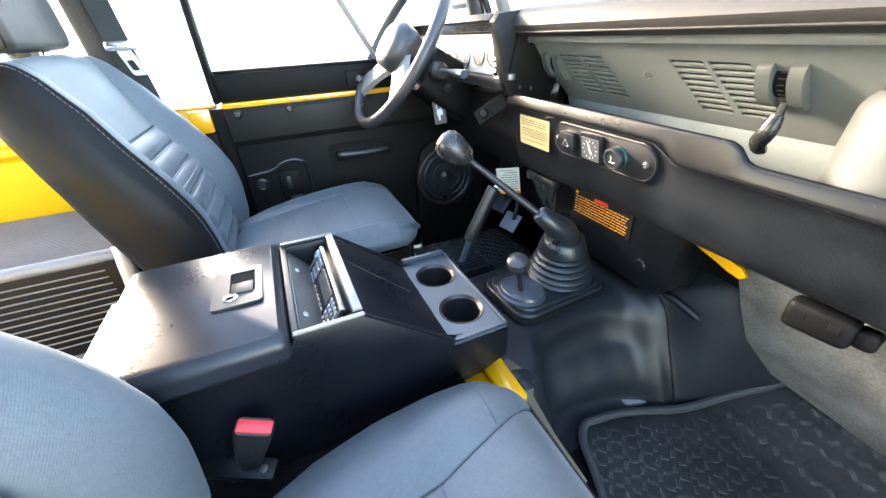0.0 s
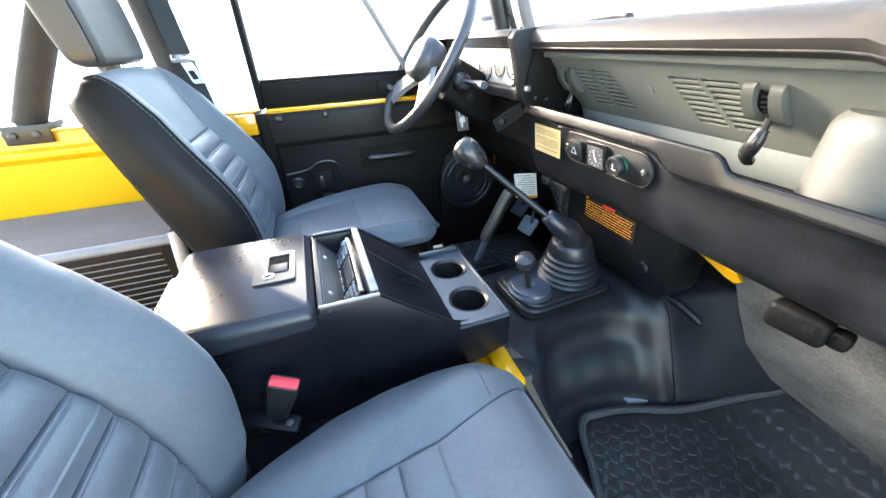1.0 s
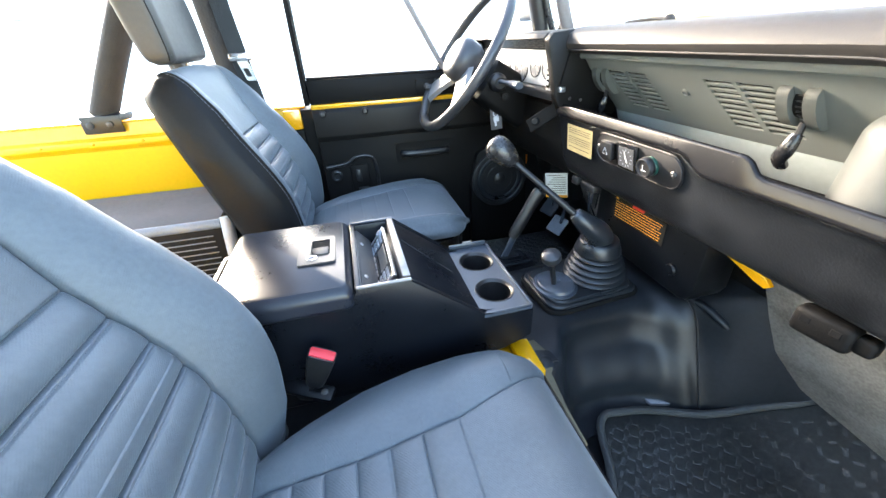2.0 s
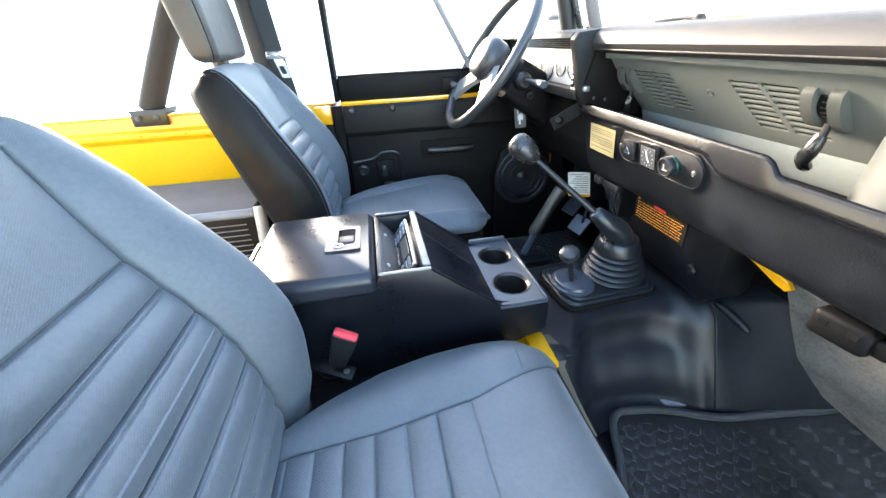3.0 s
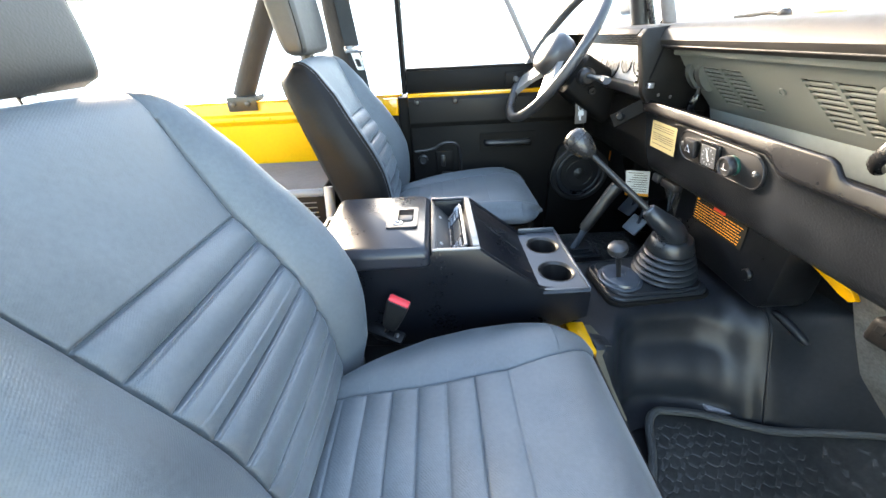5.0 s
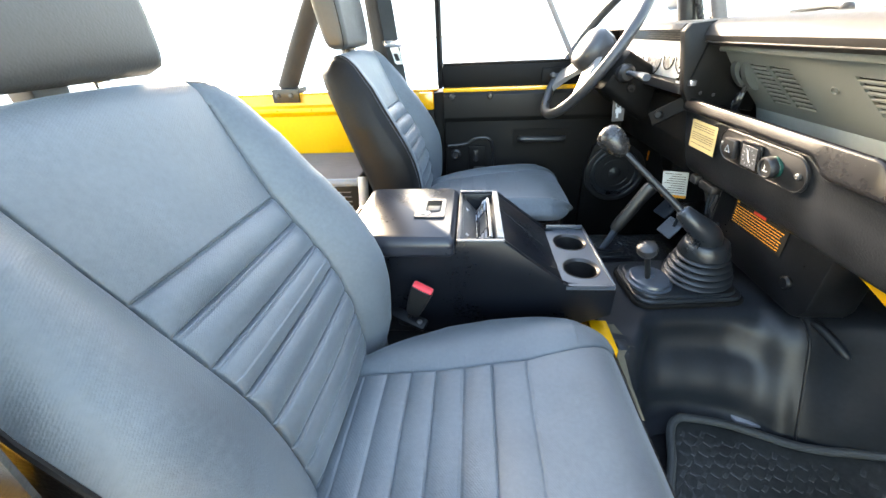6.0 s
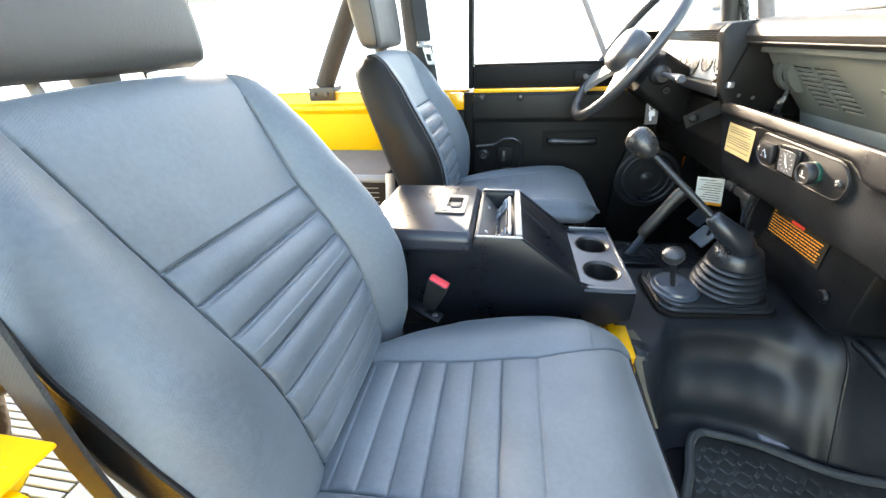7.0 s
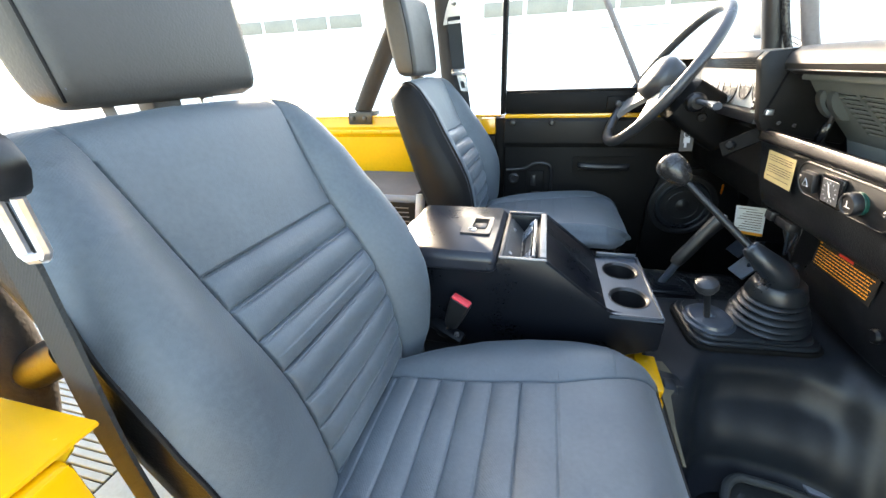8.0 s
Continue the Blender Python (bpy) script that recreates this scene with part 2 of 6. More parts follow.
def lathe(bm, prof, n=28, m=None, hollow=False):
    """A turned shape from (radius, height) pairs."""
    loops = [[Vector((r * math.cos(2 * math.pi * k / n), r * math.sin(2 * math.pi * k / n), h)) for k in range(n)] for r, h in prof]
    if m is not None:
        loops = [[m @ p for p in lp] for lp in loops]
    return loft(bm, loops, ring=hollow)


def aim(origin, zdir):
    """A frame at origin whose z axis points along zdir."""
    return Matrix.Translation(origin) @ Vector(zdir).to_track_quat("Z", "Y").to_matrix().to_4x4()


def holed(bm, outer, holes, depth_vec):
    """A plate with holes: the outline and the holes are loops of points in one plane."""
    edges = []
    for lp in [outer, *holes]:
        vs = [bm.verts.new(p) for p in lp]
        edges += [bm.edges.new((vs[i], vs[(i + 1) % len(vs)])) for i in range(len(vs))]
    r = bmesh.ops.triangle_fill(bm, use_beauty=True, edges=edges)
    faces = [g for g in r["geom"] if isinstance(g, bmesh.types.BMFace)]
    e = bmesh.ops.extrude_face_region(bm, geom=faces)
    bmesh.ops.translate(bm, verts=[g for g in e["geom"] if isinstance(g, bmesh.types.BMVert)], vec=depth_vec)
    return bm


def round_rect(w, h, r, n=5):
    """A rounded rectangle round the origin, as (u, v) pairs."""
    out = []
    for cx, cy, a0 in ((w / 2 - r, h / 2 - r, 0), (-w / 2 + r, h / 2 - r, 90), (-w / 2 + r, -h / 2 + r, 180), (w / 2 - r, -h / 2 + r, 270)):
        for k in range(n + 1):
            a = radians(a0 + 90 * k / n)
            out.append((cx + r * math.cos(a), cy + r * math.sin(a)))
    return out


def ip(x, xs, ys):
    return float(np.interp(x, xs, ys))


# ---- outside ----
bm = B()
bmesh.ops.create_grid(bm, x_segments=8, y_segments=8, size=400)
bmesh.ops.translate(bm, verts=bm.verts, vec=(0, 0, -0.72))
struct("ground", bm, M_CONCRETE, "sunlit pale concrete yard around the vehicle", "ground")

house = thing("garage_building", (-3, 9.0, -0.72), "white rendered garage building with sectional doors", "building")
bm = B()
box(bm, (-14, 9.12, -0.72), (8, 12, 2.5), 0.02)
part("wall", bm, M_WALLW, house)
bm = B()
box(bm, (-14.15, 9.0, 2.5), (8.15, 12.1, 2.65), 0.02)
part("roof", bm, M_WALLW, house)
for dx in (-9.20, -1.62):
    for k in range(4):
        bm = B()
        box(bm, (dx, 9.02, -0.70 + k * 0.70), (dx + 4.9, 9.10, -0.02 + k * 0.70), 0.01)
        door = part("garage_door_panel", bm, M_WALLW, house, "white panel of a sectional garage door")
    # the haze over the panes is put into their pale colour
    for k in range(5):
        bm = B()
        box(bm, (dx + 0.13 + k * 0.94, 8.995, 1.72), (dx + 0.98 + k * 0.94, 9.02, 2.00), 0.006)
        part("pane", bm, M_PANEG, door, "grey door pane, paled for haze")

# ---- body of the vehicle ----
bm = B()
box(bm, (-0.48, -0.74, -0.03), (1.0, 0.83, 0.0), 0.004)
struct("floor", bm, M_BLACK, "black rubber covered cabin floor", "floor")

# Unseen cover, added to keep sky light off the upper seats
bm = B()
box(bm, (-1.25, -0.82, 1.11), (-0.32, 0.83, 1.14), 0.01)
struct("overhead_blocker", bm, M_SKYCOVER, "unseen tan cover over the seats, added to block sky light", "roof")

# Load floor behind the seats, with raised ribs
bm = B()
box(bm, (-2.0, -0.73, 0.06), (-0.461, 0.83, 0.10), 0.003)
load = struct("load_floor", bm, M_RIBDARK, "ribbed pale metal load floor behind the seats", "floor")
bm = B()
for k in range(70):
    y = -0.64 + k * 0.016
    box(bm, (-1.98, y, 0.098), (-0.775, y + 0.0135, 0.104), 0.0015, 1)
box(bm, (-0.770, -0.64, 0.098), (-0.475, 0.47, 0.106), 0.003, 1)
tagged(part("rib", bm, M_LOAD, load), kind="stuff")

# Wheel boxes
for sgn, name in ((1, "wheel_box_left"),):
    mid = 0.067
    y0, y1 = sorted((mid + sgn * 0.41, mid + sgn * 0.762))
    bm = B()
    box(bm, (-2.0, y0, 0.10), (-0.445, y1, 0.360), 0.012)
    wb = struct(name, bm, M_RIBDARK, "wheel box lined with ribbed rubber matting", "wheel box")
    bm = B()
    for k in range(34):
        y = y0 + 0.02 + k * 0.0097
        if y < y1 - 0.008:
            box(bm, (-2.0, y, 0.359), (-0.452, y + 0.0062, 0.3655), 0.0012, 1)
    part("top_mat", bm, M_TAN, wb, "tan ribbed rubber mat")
    ye = y0 if sgn > 0 else y1
    bm = B()
    tube(bm, [(-2.0, ye + sgn * 0.004, 0.356), (-0.446, ye + sgn * 0.004, 0.356)], 0.0135, 12)
    part("edge_trim", bm, M_TRIM, wb, "blue grey edge trim")
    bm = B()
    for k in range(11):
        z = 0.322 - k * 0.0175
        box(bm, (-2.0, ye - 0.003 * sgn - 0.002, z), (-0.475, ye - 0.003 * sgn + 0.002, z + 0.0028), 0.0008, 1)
    part("side_ribs", bm, M_RIBLIGHT, wb, "pale rib edges")
    bm = B()
    box(bm, (-2.0, ye - 0.018, 0.100), (-0.46, ye + 0.004, 0.118), 0.006)
    part("floor_trim", bm, M_TRIM, wb)

# Rear tub sides with a ledge and a capping
for sgn, name, x1 in ((1, "tub_side_left", -0.215), (-1, "tub_side_right", -0.272)):
    mid = 0.067
    yi = mid + 0.762 if sgn > 0 else -0.645
    def w(a):
        return yi + sgn * a
    ys = sorted((w(0.0), w(0.05)))
    bm = B()
    prism(bm, [(w(0.004), 0.10), (w(0.004), 0.515), (w(-0.012), 0.530), (w(-0.012), 0.548), (w(0.002), 0.556), (w(0.002), 0.596), (w(0.075), 0.596), (w(0.085), 0.58), (w(0.085), 0.02), (w(0.07), 0.02), (w(0.06), 0.10)], -2.0, x1, "x", 0.003)
    if sgn < 0:
        bm.free()
        bm = B()
        prism(bm, [(w(0.045), 0.06), (w(0.045), 0.575), (w(0.012), 0.590), (w(0.012), 0.596), (w(0.075), 0.596), (w(0.085), 0.58), (w(0.085), 0.02)], -2.0, x1, "x", 0.002)
    side = struct(name, bm, M_YELLOW_IN, "yellow painted rear tub side", "tub side")
    bm = B()
    ct, ci = (0.604, -0.006) if sgn > 0 else (0.6005, 0.0)
    prism(bm, [(w(ci), 0.5965), (w(ci), ct), (w(0.088), ct), (w(0.088), 0.5965)], -2.0, x1 + (0.026 if sgn > 0 else 0.006), "x", 0.0015)
    part("capping", bm, M_YELLOW, side, "yellow capping rail")
    for k in range(9 if sgn > 0 else 0):
        bm = B()
        lathe(bm, [(0.0045, 0), (0.0045, 0.0015), (0.002, 0.003)], 10, aim((-0.42 - k * 0.14, w(-0.012), 0.540), (0, -sgn, 0)))
        part("rivet", bm, M_YELLOW, side)
    inn = -0.03 if sgn > 0 else 0.020
    bm = B()
    box(bm, (x1 - 0.045, min(w(inn), w(0.085)), 0.53 if sgn > 0 else 0.03), (x1 + 0.012, max(w(inn), w(0.085)), 0.594), 0.006)
    part("post", bm, M_YELLOW, side, "yellow door post")
    if sgn > 0:
        bm = B()
        box(bm, (x1 + 0.013, w(-0.03), 0.03), (x1 + 0.058, w(0.08), 0.594), 0.004)
        box(bm, (x1 - 0.045, w(-0.03), 0.03), (x1 + 0.0125, w(0.08), 0.529), 0.004)
        part("post_trim", bm, M_DOOR, side, "black door post trim")

# Bulkhead behind the seats: seat box and rear panel
bm = B()
prism(bm, [(-0.46, 0.0), (-0.46, 0.235), (0.190, 0.235), (0.215, 0.228), (0.218, 0.215), (0.210, 0.0)], -0.70, 0.80, "y", 0.004)
seatbox = struct("seat_box", bm, M_YELLOW, "yellow painted steel seat box under both seats", "seat box")
# black cover added so the yellow top throws no light on the console
bm = B()
box(bm, (-0.455, -0.69, 0.2352), (0.150, 0.78, 0.2405), 0.002)
part("bounce_cover", bm, M_BLACK, seatbox, "black cover added to stop yellow bounce light")
bm = B()
prism(bm, [(0.188, -0.092), (0.226, -0.092), (0.2235, -0.180), (0.2180, -0.186), (0.188, -0.180)], 0.232, 0.252, "z", 0.003)
box(bm, (0.2120, -0.200, 0.206), (0.2215, -0.180, 0.234), 0.003)
box(bm, (0.2065, -0.150, 0.190), (0.2250, -0.118, 0.2315), 0.003)
part("bracket", bm, M_YELLOW, seatbox, "folded yellow bracket at the seat box edge")
bm = B()
box(bm, (0.2190, -0.69, 0.02), (0.2235, -0.150, 0.206), 0.0015)
prism(bm, [(0.2285, -0.092), (0.243, -0.092), (0.259, -0.150), (0.247, -0.164), (0.234, -0.180), (0.2240, -0.25), (0.2200, -0.32), (0.2150, -0.32), (0.2200, -0.19)], 0.2385, 0.2412, "z", 0.0008)
part("trim", bm, M_OLIVE, seatbox, "frayed olive felt lining at the seat box edge")

# Tunnel cover: smooth rubber moulding swept along the vehicle
TX = [0.222, 0.255, 0.285, 0.315, 0.350, 0.42, 0.50, 0.555, 0.590, 0.612, 0.64, 0.67, 0.70, 0.74, 0.80]
TZ = [0.232, 0.234, 0.236, 0.238, 0.240, 0.244, 0.248, 0.253, 0.260, 0.264, 0.290, 0.320, 0.350, 0.38, 0.40]
TT = [-0.155, -0.152, -0.142, -0.076, -0.056, -0.050, -0.050, -0.062, -0.090, -0.108, -0.172, -0.212, -0.250, -0.29, -0.32]
TF = [-0.232, -0.230, -0.218, -0.150, -0.130, -0.128, -0.142, -0.170, -0.198, -0.206, -0.221, -0.238, -0.258, -0.30, -0.34]
TR = [0.012, 0.018, 0.034, 0.050, 0.060, 0.068, 0.070, 0.070, 0.070, 0.060, 0.045, 0.035, 0.03, 0.03, 0.03]


def tunnel_section(x):
    zt, yt, yf, r = (sum(w * ip(x + o * 0.007, TX, tab) for o, w in zip(range(-4, 5), (1, 4, 10, 16, 19, 16, 10, 4, 1))) / 81 for tab in (TZ, TT, TF, TR))
    ridge = 0.007 * math.exp(-((x - 0.583) / 0.020) ** 2)
    yt, yf, zt = yt - ridge * 0.6, yf - ridge, zt + ridge * 0.4
    corner = [V(x, 0.27, 0.0), V(x, 0.215, zt - 0.02), V(x, yt, zt), V(x, yf, 0.015), V(x, yf - 0.05, 0.006)]
    hollow = math.exp(-((x - 0.43) / 0.13) ** 4)
    r = r * (1 - 0.55 * hollow)
    pts = [corner[0]]
    for a, b, c, rr in ((corner[0], corner[1], corner[2], 0.05), (corner[1], corner[2], corner[3], r)):
        p, q = b + (a - b).normalized() * rr, b + (c - b).normalized() * rr
        for k in range(9):
            t = k / 8
            pts.append(p * (1 - t) ** 2 + 2 * b * t * (1 - t) + q * t * t)
    # the side dips in below the shoulder, then swells out above the floor
    top, foot = pts[-1].copy(), corner[3] + (corner[2] - corner[3]).normalized() * 0.025
    for k in range(1, 20):
        t = k / 20
        dip = 0.006 * math.sin(math.pi * min(1.0, t / 0.42)) * (t < 0.42)
        swell = -0.020 * math.sin(math.pi * max(0.0, (t - 0.30) / 0.70)) ** 1.2 if t > 0.30 else 0.0
        pts.append(top.lerp(foot, t) + V(0, (dip + swell) * hollow, 0))
    b = corner[3]
    q = b + (corner[4] - b).normalized() * 0.025
    for k in range(9):
        t = k / 8
        pts.append(foot * (1 - t) ** 2 + 2 * b * t * (1 - t) + q * t * t)
    pts.append(corner[4])
    return pts


bm = B()
secs = [tunnel_section(0.222 + (0.80 - 0.222) * k / 120) for k in range(121)]
loft(bm, secs, closed=False)
tun = solo("tunnel_cover", bm, M_RUBBER, "black moulded rubber transmission tunnel cover", "tunnel cover", angle=60)
bm = B()
tube(bm, [p + V(0.0, -0.0008, 0.0008) for p in tunnel_section(0.610)[12:44]], 0.0022, 8)
part("seam", bm, M_RUBBER, tun)
bm = B()
tube(bm, spline([V(0.612, -0.108, 0.268), V(0.620, -0.130, 0.262), V(0.629, -0.156, 0.251), V(0.637, -0.178, 0.238)], 4), [0.004, 0.007, 0.008, 0.0085, 0.009, 0.009, 0.009, 0.009, 0.009, 0.009, 0.0085, 0.007, 0.003], 14)
part("rib", bm, M_RUBBER, tun, "raised stiffening rib")
bm = B()
prism(bm, [(0.515, -0.142), (0.578, -0.158), (0.611, -0.177), (0.600, -0.185), (0.52, -0.160)], 0.022, 0.031, "z", 0.002)
part("backing", bm, M_RIBLIGHT, tun, "pale felt backing showing at the cut edge")
bm = B()
prism(bm, [(-0.185, 0.002), (-0.172, 0.238), (-0.160, 0.246), (-0.140, 0.246), (-0.150, 0.10), (-0.16, 0.002)], 0.228, 0.250, "x", 0.004)
prism(bm, [(0.224, -0.150), (0.262, -0.158), (0.258, -0.128), (0.228, -0.118)], 0.2395, 0.2425, "z", 0.001)
part("flap", bm, M_RUBBER, tun, "cut rubber flap at the corner")

# Front bulkhead and toe board
bm = B()
box(bm, (0.55, 0.752, 0.0), (0.92, 0.80, 0.70), 0.004)
struct("wall_left", bm, M_BLACK, "black footwell side panel ahead of the door", "panel")
bm = B()
box(bm, (0.62, -0.80, 0.0), (0.92, -0.742, 0.70), 0.004)
struct("wall_right", bm, M_BLACK, "black footwell side panel at the open door", "panel")
bm = B()
prism(bm, [(0.642, 0.40), (0.722, 0.20), (0.777, 0.12), (0.862, 0.0), (0.92, 0.0), (0.92, 0.66), (0.68, 0.66)], -0.74, 0.83, "y", 0.003)
struct("bulkhead", bm, M_BLACK, "black front bulkhead with toe board", "bulkhead")
bm = B()
loft(bm, [[V(0.612, -0.212, 0.395), V(0.655, -0.222, 0.300), V(0.690, -0.240, 0.215), V(0.728, -0.285, 0.150)],
          [V(0.604, -0.30, 0.42), V(0.650, -0.30, 0.300), V(0.700, -0.31, 0.205), V(0.735, -0.32, 0.140)],
          [V(0.600, -0.50, 0.43), V(0.650, -0.50, 0.300), V(0.700, -0.50, 0.195), V(0.745, -0.50, 0.115)],
          [V(0.600, -0.74, 0.43), V(0.650, -0.74, 0.300), V(0.700, -0.74, 0.195), V(0.745, -0.74, 0.115)]], closed=False)
g = bmesh.ops.solidify(bm, geom=bm.faces[:], thickness=0.008)
solo("insulation_felt", bm, M_FELT, "stained grey felt insulation over the passenger toe board", "insulation")

# Passenger rubber mat with a raised border
def mat_z(x):
    return ip(x, [0.2, 0.57, 0.61, 0.65, 0.69, 0.74, 0.80], [0.0215, 0.0225, 0.0255, 0.036, 0.059, 0.105, 0.165])


edge = spline([V(0.345, -0.252, 0), V(0.372, -0.185, 0), V(0.400, -0.158, 0), V(0.43, -0.158, 0), V(0.50, -0.172, 0), V(0.60, -0.214, 0), V(0.68, -0.246, 0), V(0.735, -0.285, 0), V(0.77, -0.31, 0)], 8)
edge = [V(0.275, -0.36, 0), V(0.318, -0.305, 0)] + edge
bm = B()
rows = []
for p in edge:
    rows.append([V(p.x, p.y + (-0.74 - p.y) * k / 24, mat_z(p.x)) for k in range(25)])
loft(bm, rows, closed=False)
bmesh.ops.solidify(bm, geom=bm.faces[:], thickness=0.006)
fmat = solo("floor_mat", bm, M_MAT, "black rubber floor mat with tread plate bars", "floor mat")
bm = B()
tube(bm, [V(p.x, p.y, mat_z(p.x) + 0.008) for p in edge], 0.0085, 10)
part("border", bm, M_MAT, fmat, "raised rounded border")
bm = B()
rnd = random.Random(4)
for i in range(24):
    for j in range(26):
        x, y = 0.30 + i * 0.0195, -0.19 - j * 0.0215
        ey = ip(x, [p.x for p in edge], [p.y for p in edge])
        if y > ey - 0.028 or y < -0.72:
            continue
        a = (45 if (i + j) % 2 else -45) + rnd.uniform(-9, 9)
        ln = rnd.uniform(0.0070, 0.0098)
        sl = math.degrees(math.atan2(mat_z(x + 0.01) - mat_z(x - 0.01), 0.02))
        m = Matrix.Translation((x, y, mat_z(x) + 0.0008)) @ pose(0, 0, 0, 0, -sl, 0) @ pose(0, 0, 0, 0, 0, a)
        box(bm, (-ln, -0.0046, -0.003), (ln, 0.0046, -0.00045), 0.0024, 1, m)
tagged(part("tread", bm, M_MAT, fmat), kind="stuff")

# Driver's mat
bm = B()
box(bm, (0.26, 0.28, 0.0), (0.74, 0.74, 0.016), 0.005)
dm = solo("floor_mat", bm, M_MAT, "black tread patterned rubber mat in the driver footwell", "floor mat")
bm = B()
for i in range(22):
    for j in range(20):
        a = 45 if (i + j) % 2 else -45
        box(bm, (-0.0095, -0.0032, -0.002), (0.0095, 0.0032, 0.0022), 0.0016, 1, pose(0.28 + i * 0.0205, 0.30 + j * 0.0215, 0.017, 0, 0, a))
tagged(part("tread", bm, M_MAT, dm), kind="stuff")

# ---- driver's door ----
DY = 0.745
bm = B()
box(bm, (-0.160, DY, 0.02), (0.60, DY + 0.05, 0.560), 0.006)
door = struct("door_1", bm, M_DOOR, "closed black trimmed driver door with a yellow waist strip", "door")
bm = B()
prism(bm, [(DY - 0.006, 0.496), (DY - 0.016, 0.512), (DY - 0.016, 0.588), (DY - 0.004, 0.600), (DY - 0.001, 0.600), (DY - 0.001, 0.496)], -0.160, 0.60, "x", 0.002)
part("upper_trim", bm, M_DOORPAD, door, "padded upper door trim")
bm = B()
box(bm, (-0.162, DY - 0.006, 0.5985), (0.60, DY + 0.05, 0.6130), 0.003)
box(bm, (-0.160, DY + 0.001, 0.558), (0.60, DY + 0.045, 0.600), 0.002)
part("waist_strip", bm, M_YELLOW, door, "yellow painted waist strip")
bm = B()
box(bm, (-0.162, DY + 0.006, 0.6135), (0.60, DY + 0.04, 0.686), 0.003)
part("sill_panel", bm, M_DOOR, door, "dark lower window panel")
bm = B()
box(bm, (-0.160, DY + 0.004, 0.686), (0.60, DY + 0.036, 0.6935), 0.002)
box(bm, (-0.180, DY - 0.006, 0.6132), (-0.163, DY + 0.04, 1.14), 0.004)
box(bm, (-0.160, DY + 0.004, 1.10), (0.60, DY + 0.036, 1.14), 0.004)
part("window_frame", bm, M_DOOR, door, "dark window frame")
# the bar's tan colour stands in for the glare across it
bm = B()
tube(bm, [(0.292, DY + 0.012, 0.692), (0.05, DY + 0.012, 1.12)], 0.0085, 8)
part("window_bar", bm, M_TAN, door, "slanting window bar, tan to stand for glare")
bm = B()
tube(bm, [(-0.1625, DY - 0.008, 0.69), (-0.1625, DY - 0.008, 1.13)], 0.004, 8)
part("seal", bm, M_PLASTIC, door)
for x in (-0.128, 0.008):
    bm = B()
    lathe(bm, [(0.011, 0), (0.011, 0.006), (0.007, 0.012), (0.0, 0.0125)], 14, aim((x, DY - 0.014, 0.585), (0, -1, 0)))
    part("fastener", bm, M_PLASTIC, door)
bm = B()
box(bm, (0.188, DY - 0.002, 0.622), (0.255, DY + 0.008, 0.668), 0.003)
lock = part("lock_plate", bm, M_DOOR, door)
bm = B()
lathe(bm, [(0.010, 0), (0.010, 0.012), (0.006, 0.016)], 14, aim((0.225, DY - 0.002, 0.645), (0, -1, 0)))
part("knob", bm, M_HUB, lock)
# handle recess
bm = B()
outer = [V(0.098 + 0.107 + u, DY - 0.004, 0.428 + v) for u, v in round_rect(0.215, 0.068, 0.008)]
inner = [V(0.098 + 0.107 + u, DY - 0.004, 0.428 + v) for u, v in round_rect(0.180, 0.040, 0.006)]
holed(bm, outer, [inner], (0, 0.004, 0))
part("handle_bezel", bm, M_DOOR, door)
bm = B()
tube(bm, spline([V(0.122, DY - 0.003, 0.428), V(0.135, DY - 0.016, 0.428), V(0.205, DY - 0.020, 0.427), V(0.275, DY - 0.016, 0.427), V(0.288, DY - 0.003, 0.427)], 6), 0.010, 10, flat=1.1)
part("pull_handle", bm, M_PLASTIC, door, "dark pull handle")
# latch panel with a raised outline
ol = spline([V(-0.150, DY - 0.004, 0.405), V(-0.080, DY - 0.004, 0.413), V(-0.045, DY - 0.004, 0.432), V(0.0, DY - 0.004, 0.432), V(0.020, DY - 0.004, 0.405), V(0.024, DY - 0.004, 0.33), V(0.012, DY - 0.004, 0.25)], 8)
bm = B()
tube(bm, ol, 0.006, 8)
part("latch_outline", bm, M_PLASTIC, door)
bm = B()
box(bm, (-0.070, DY - 0.008, 0.300), (-0.005, DY + 0.002, 0.405), 0.004)
part("latch_plate", bm, M_DOOR, door)
bm = B()
box(bm, (-0.052, DY - 0.016, 0.345), (-0.034, DY - 0.006, 0.390), 0.004)
box(bm, (-0.050, DY - 0.034, 0.315), (-0.012, DY - 0.018, 0.328), 0.004)
part("release_lever", bm, M_PLASTIC, door, "small dark door release")
bm = B()
lathe(bm, [(0.020, 0), (0.020, 0.006), (0.014, 0.010), (0.010, 0.006), (0, 0.006)], 20, aim((-0.120, DY - 0.002, 0.372), (0, -1, 0)))
part("lock_rose", bm, M_PLASTIC, door)

# ---- passenger door, standing open at its front hinge ----
od = Matrix.Translation((0.625, -0.755, 0.0)) @ pose(0, 0, 0, 0, 0, -72)
bm = B()
box(bm, (0.0, -0.030, 0.02), (0.80, 0.030, 0.600), 0.006, 2, od)
door2 = struct("door_2", bm, M_DOOR, "open passenger door with black inner trim", "door")
bm = B()
box(bm, (0.0, -0.050, -0.02), (0.82, -0.0305, 0.612), 0.005, 2, od)
part("door_skin", bm, M_YELLOW, door2, "yellow painted outer skin")
bm = B()
box(bm, (0.0, -0.025, 0.6005), (0.80, 0.025, 0.690), 0.004, 2, od)
part("sill_panel", bm, M_DOOR, door2)
bm = B()
tube(bm, [od @ V(0.02, 0, 0.69), od @ V(0.02, 0, 1.12), od @ V(0.78, 0, 1.12), od @ V(0.78, 0, 0.69)], 0.016, 8)
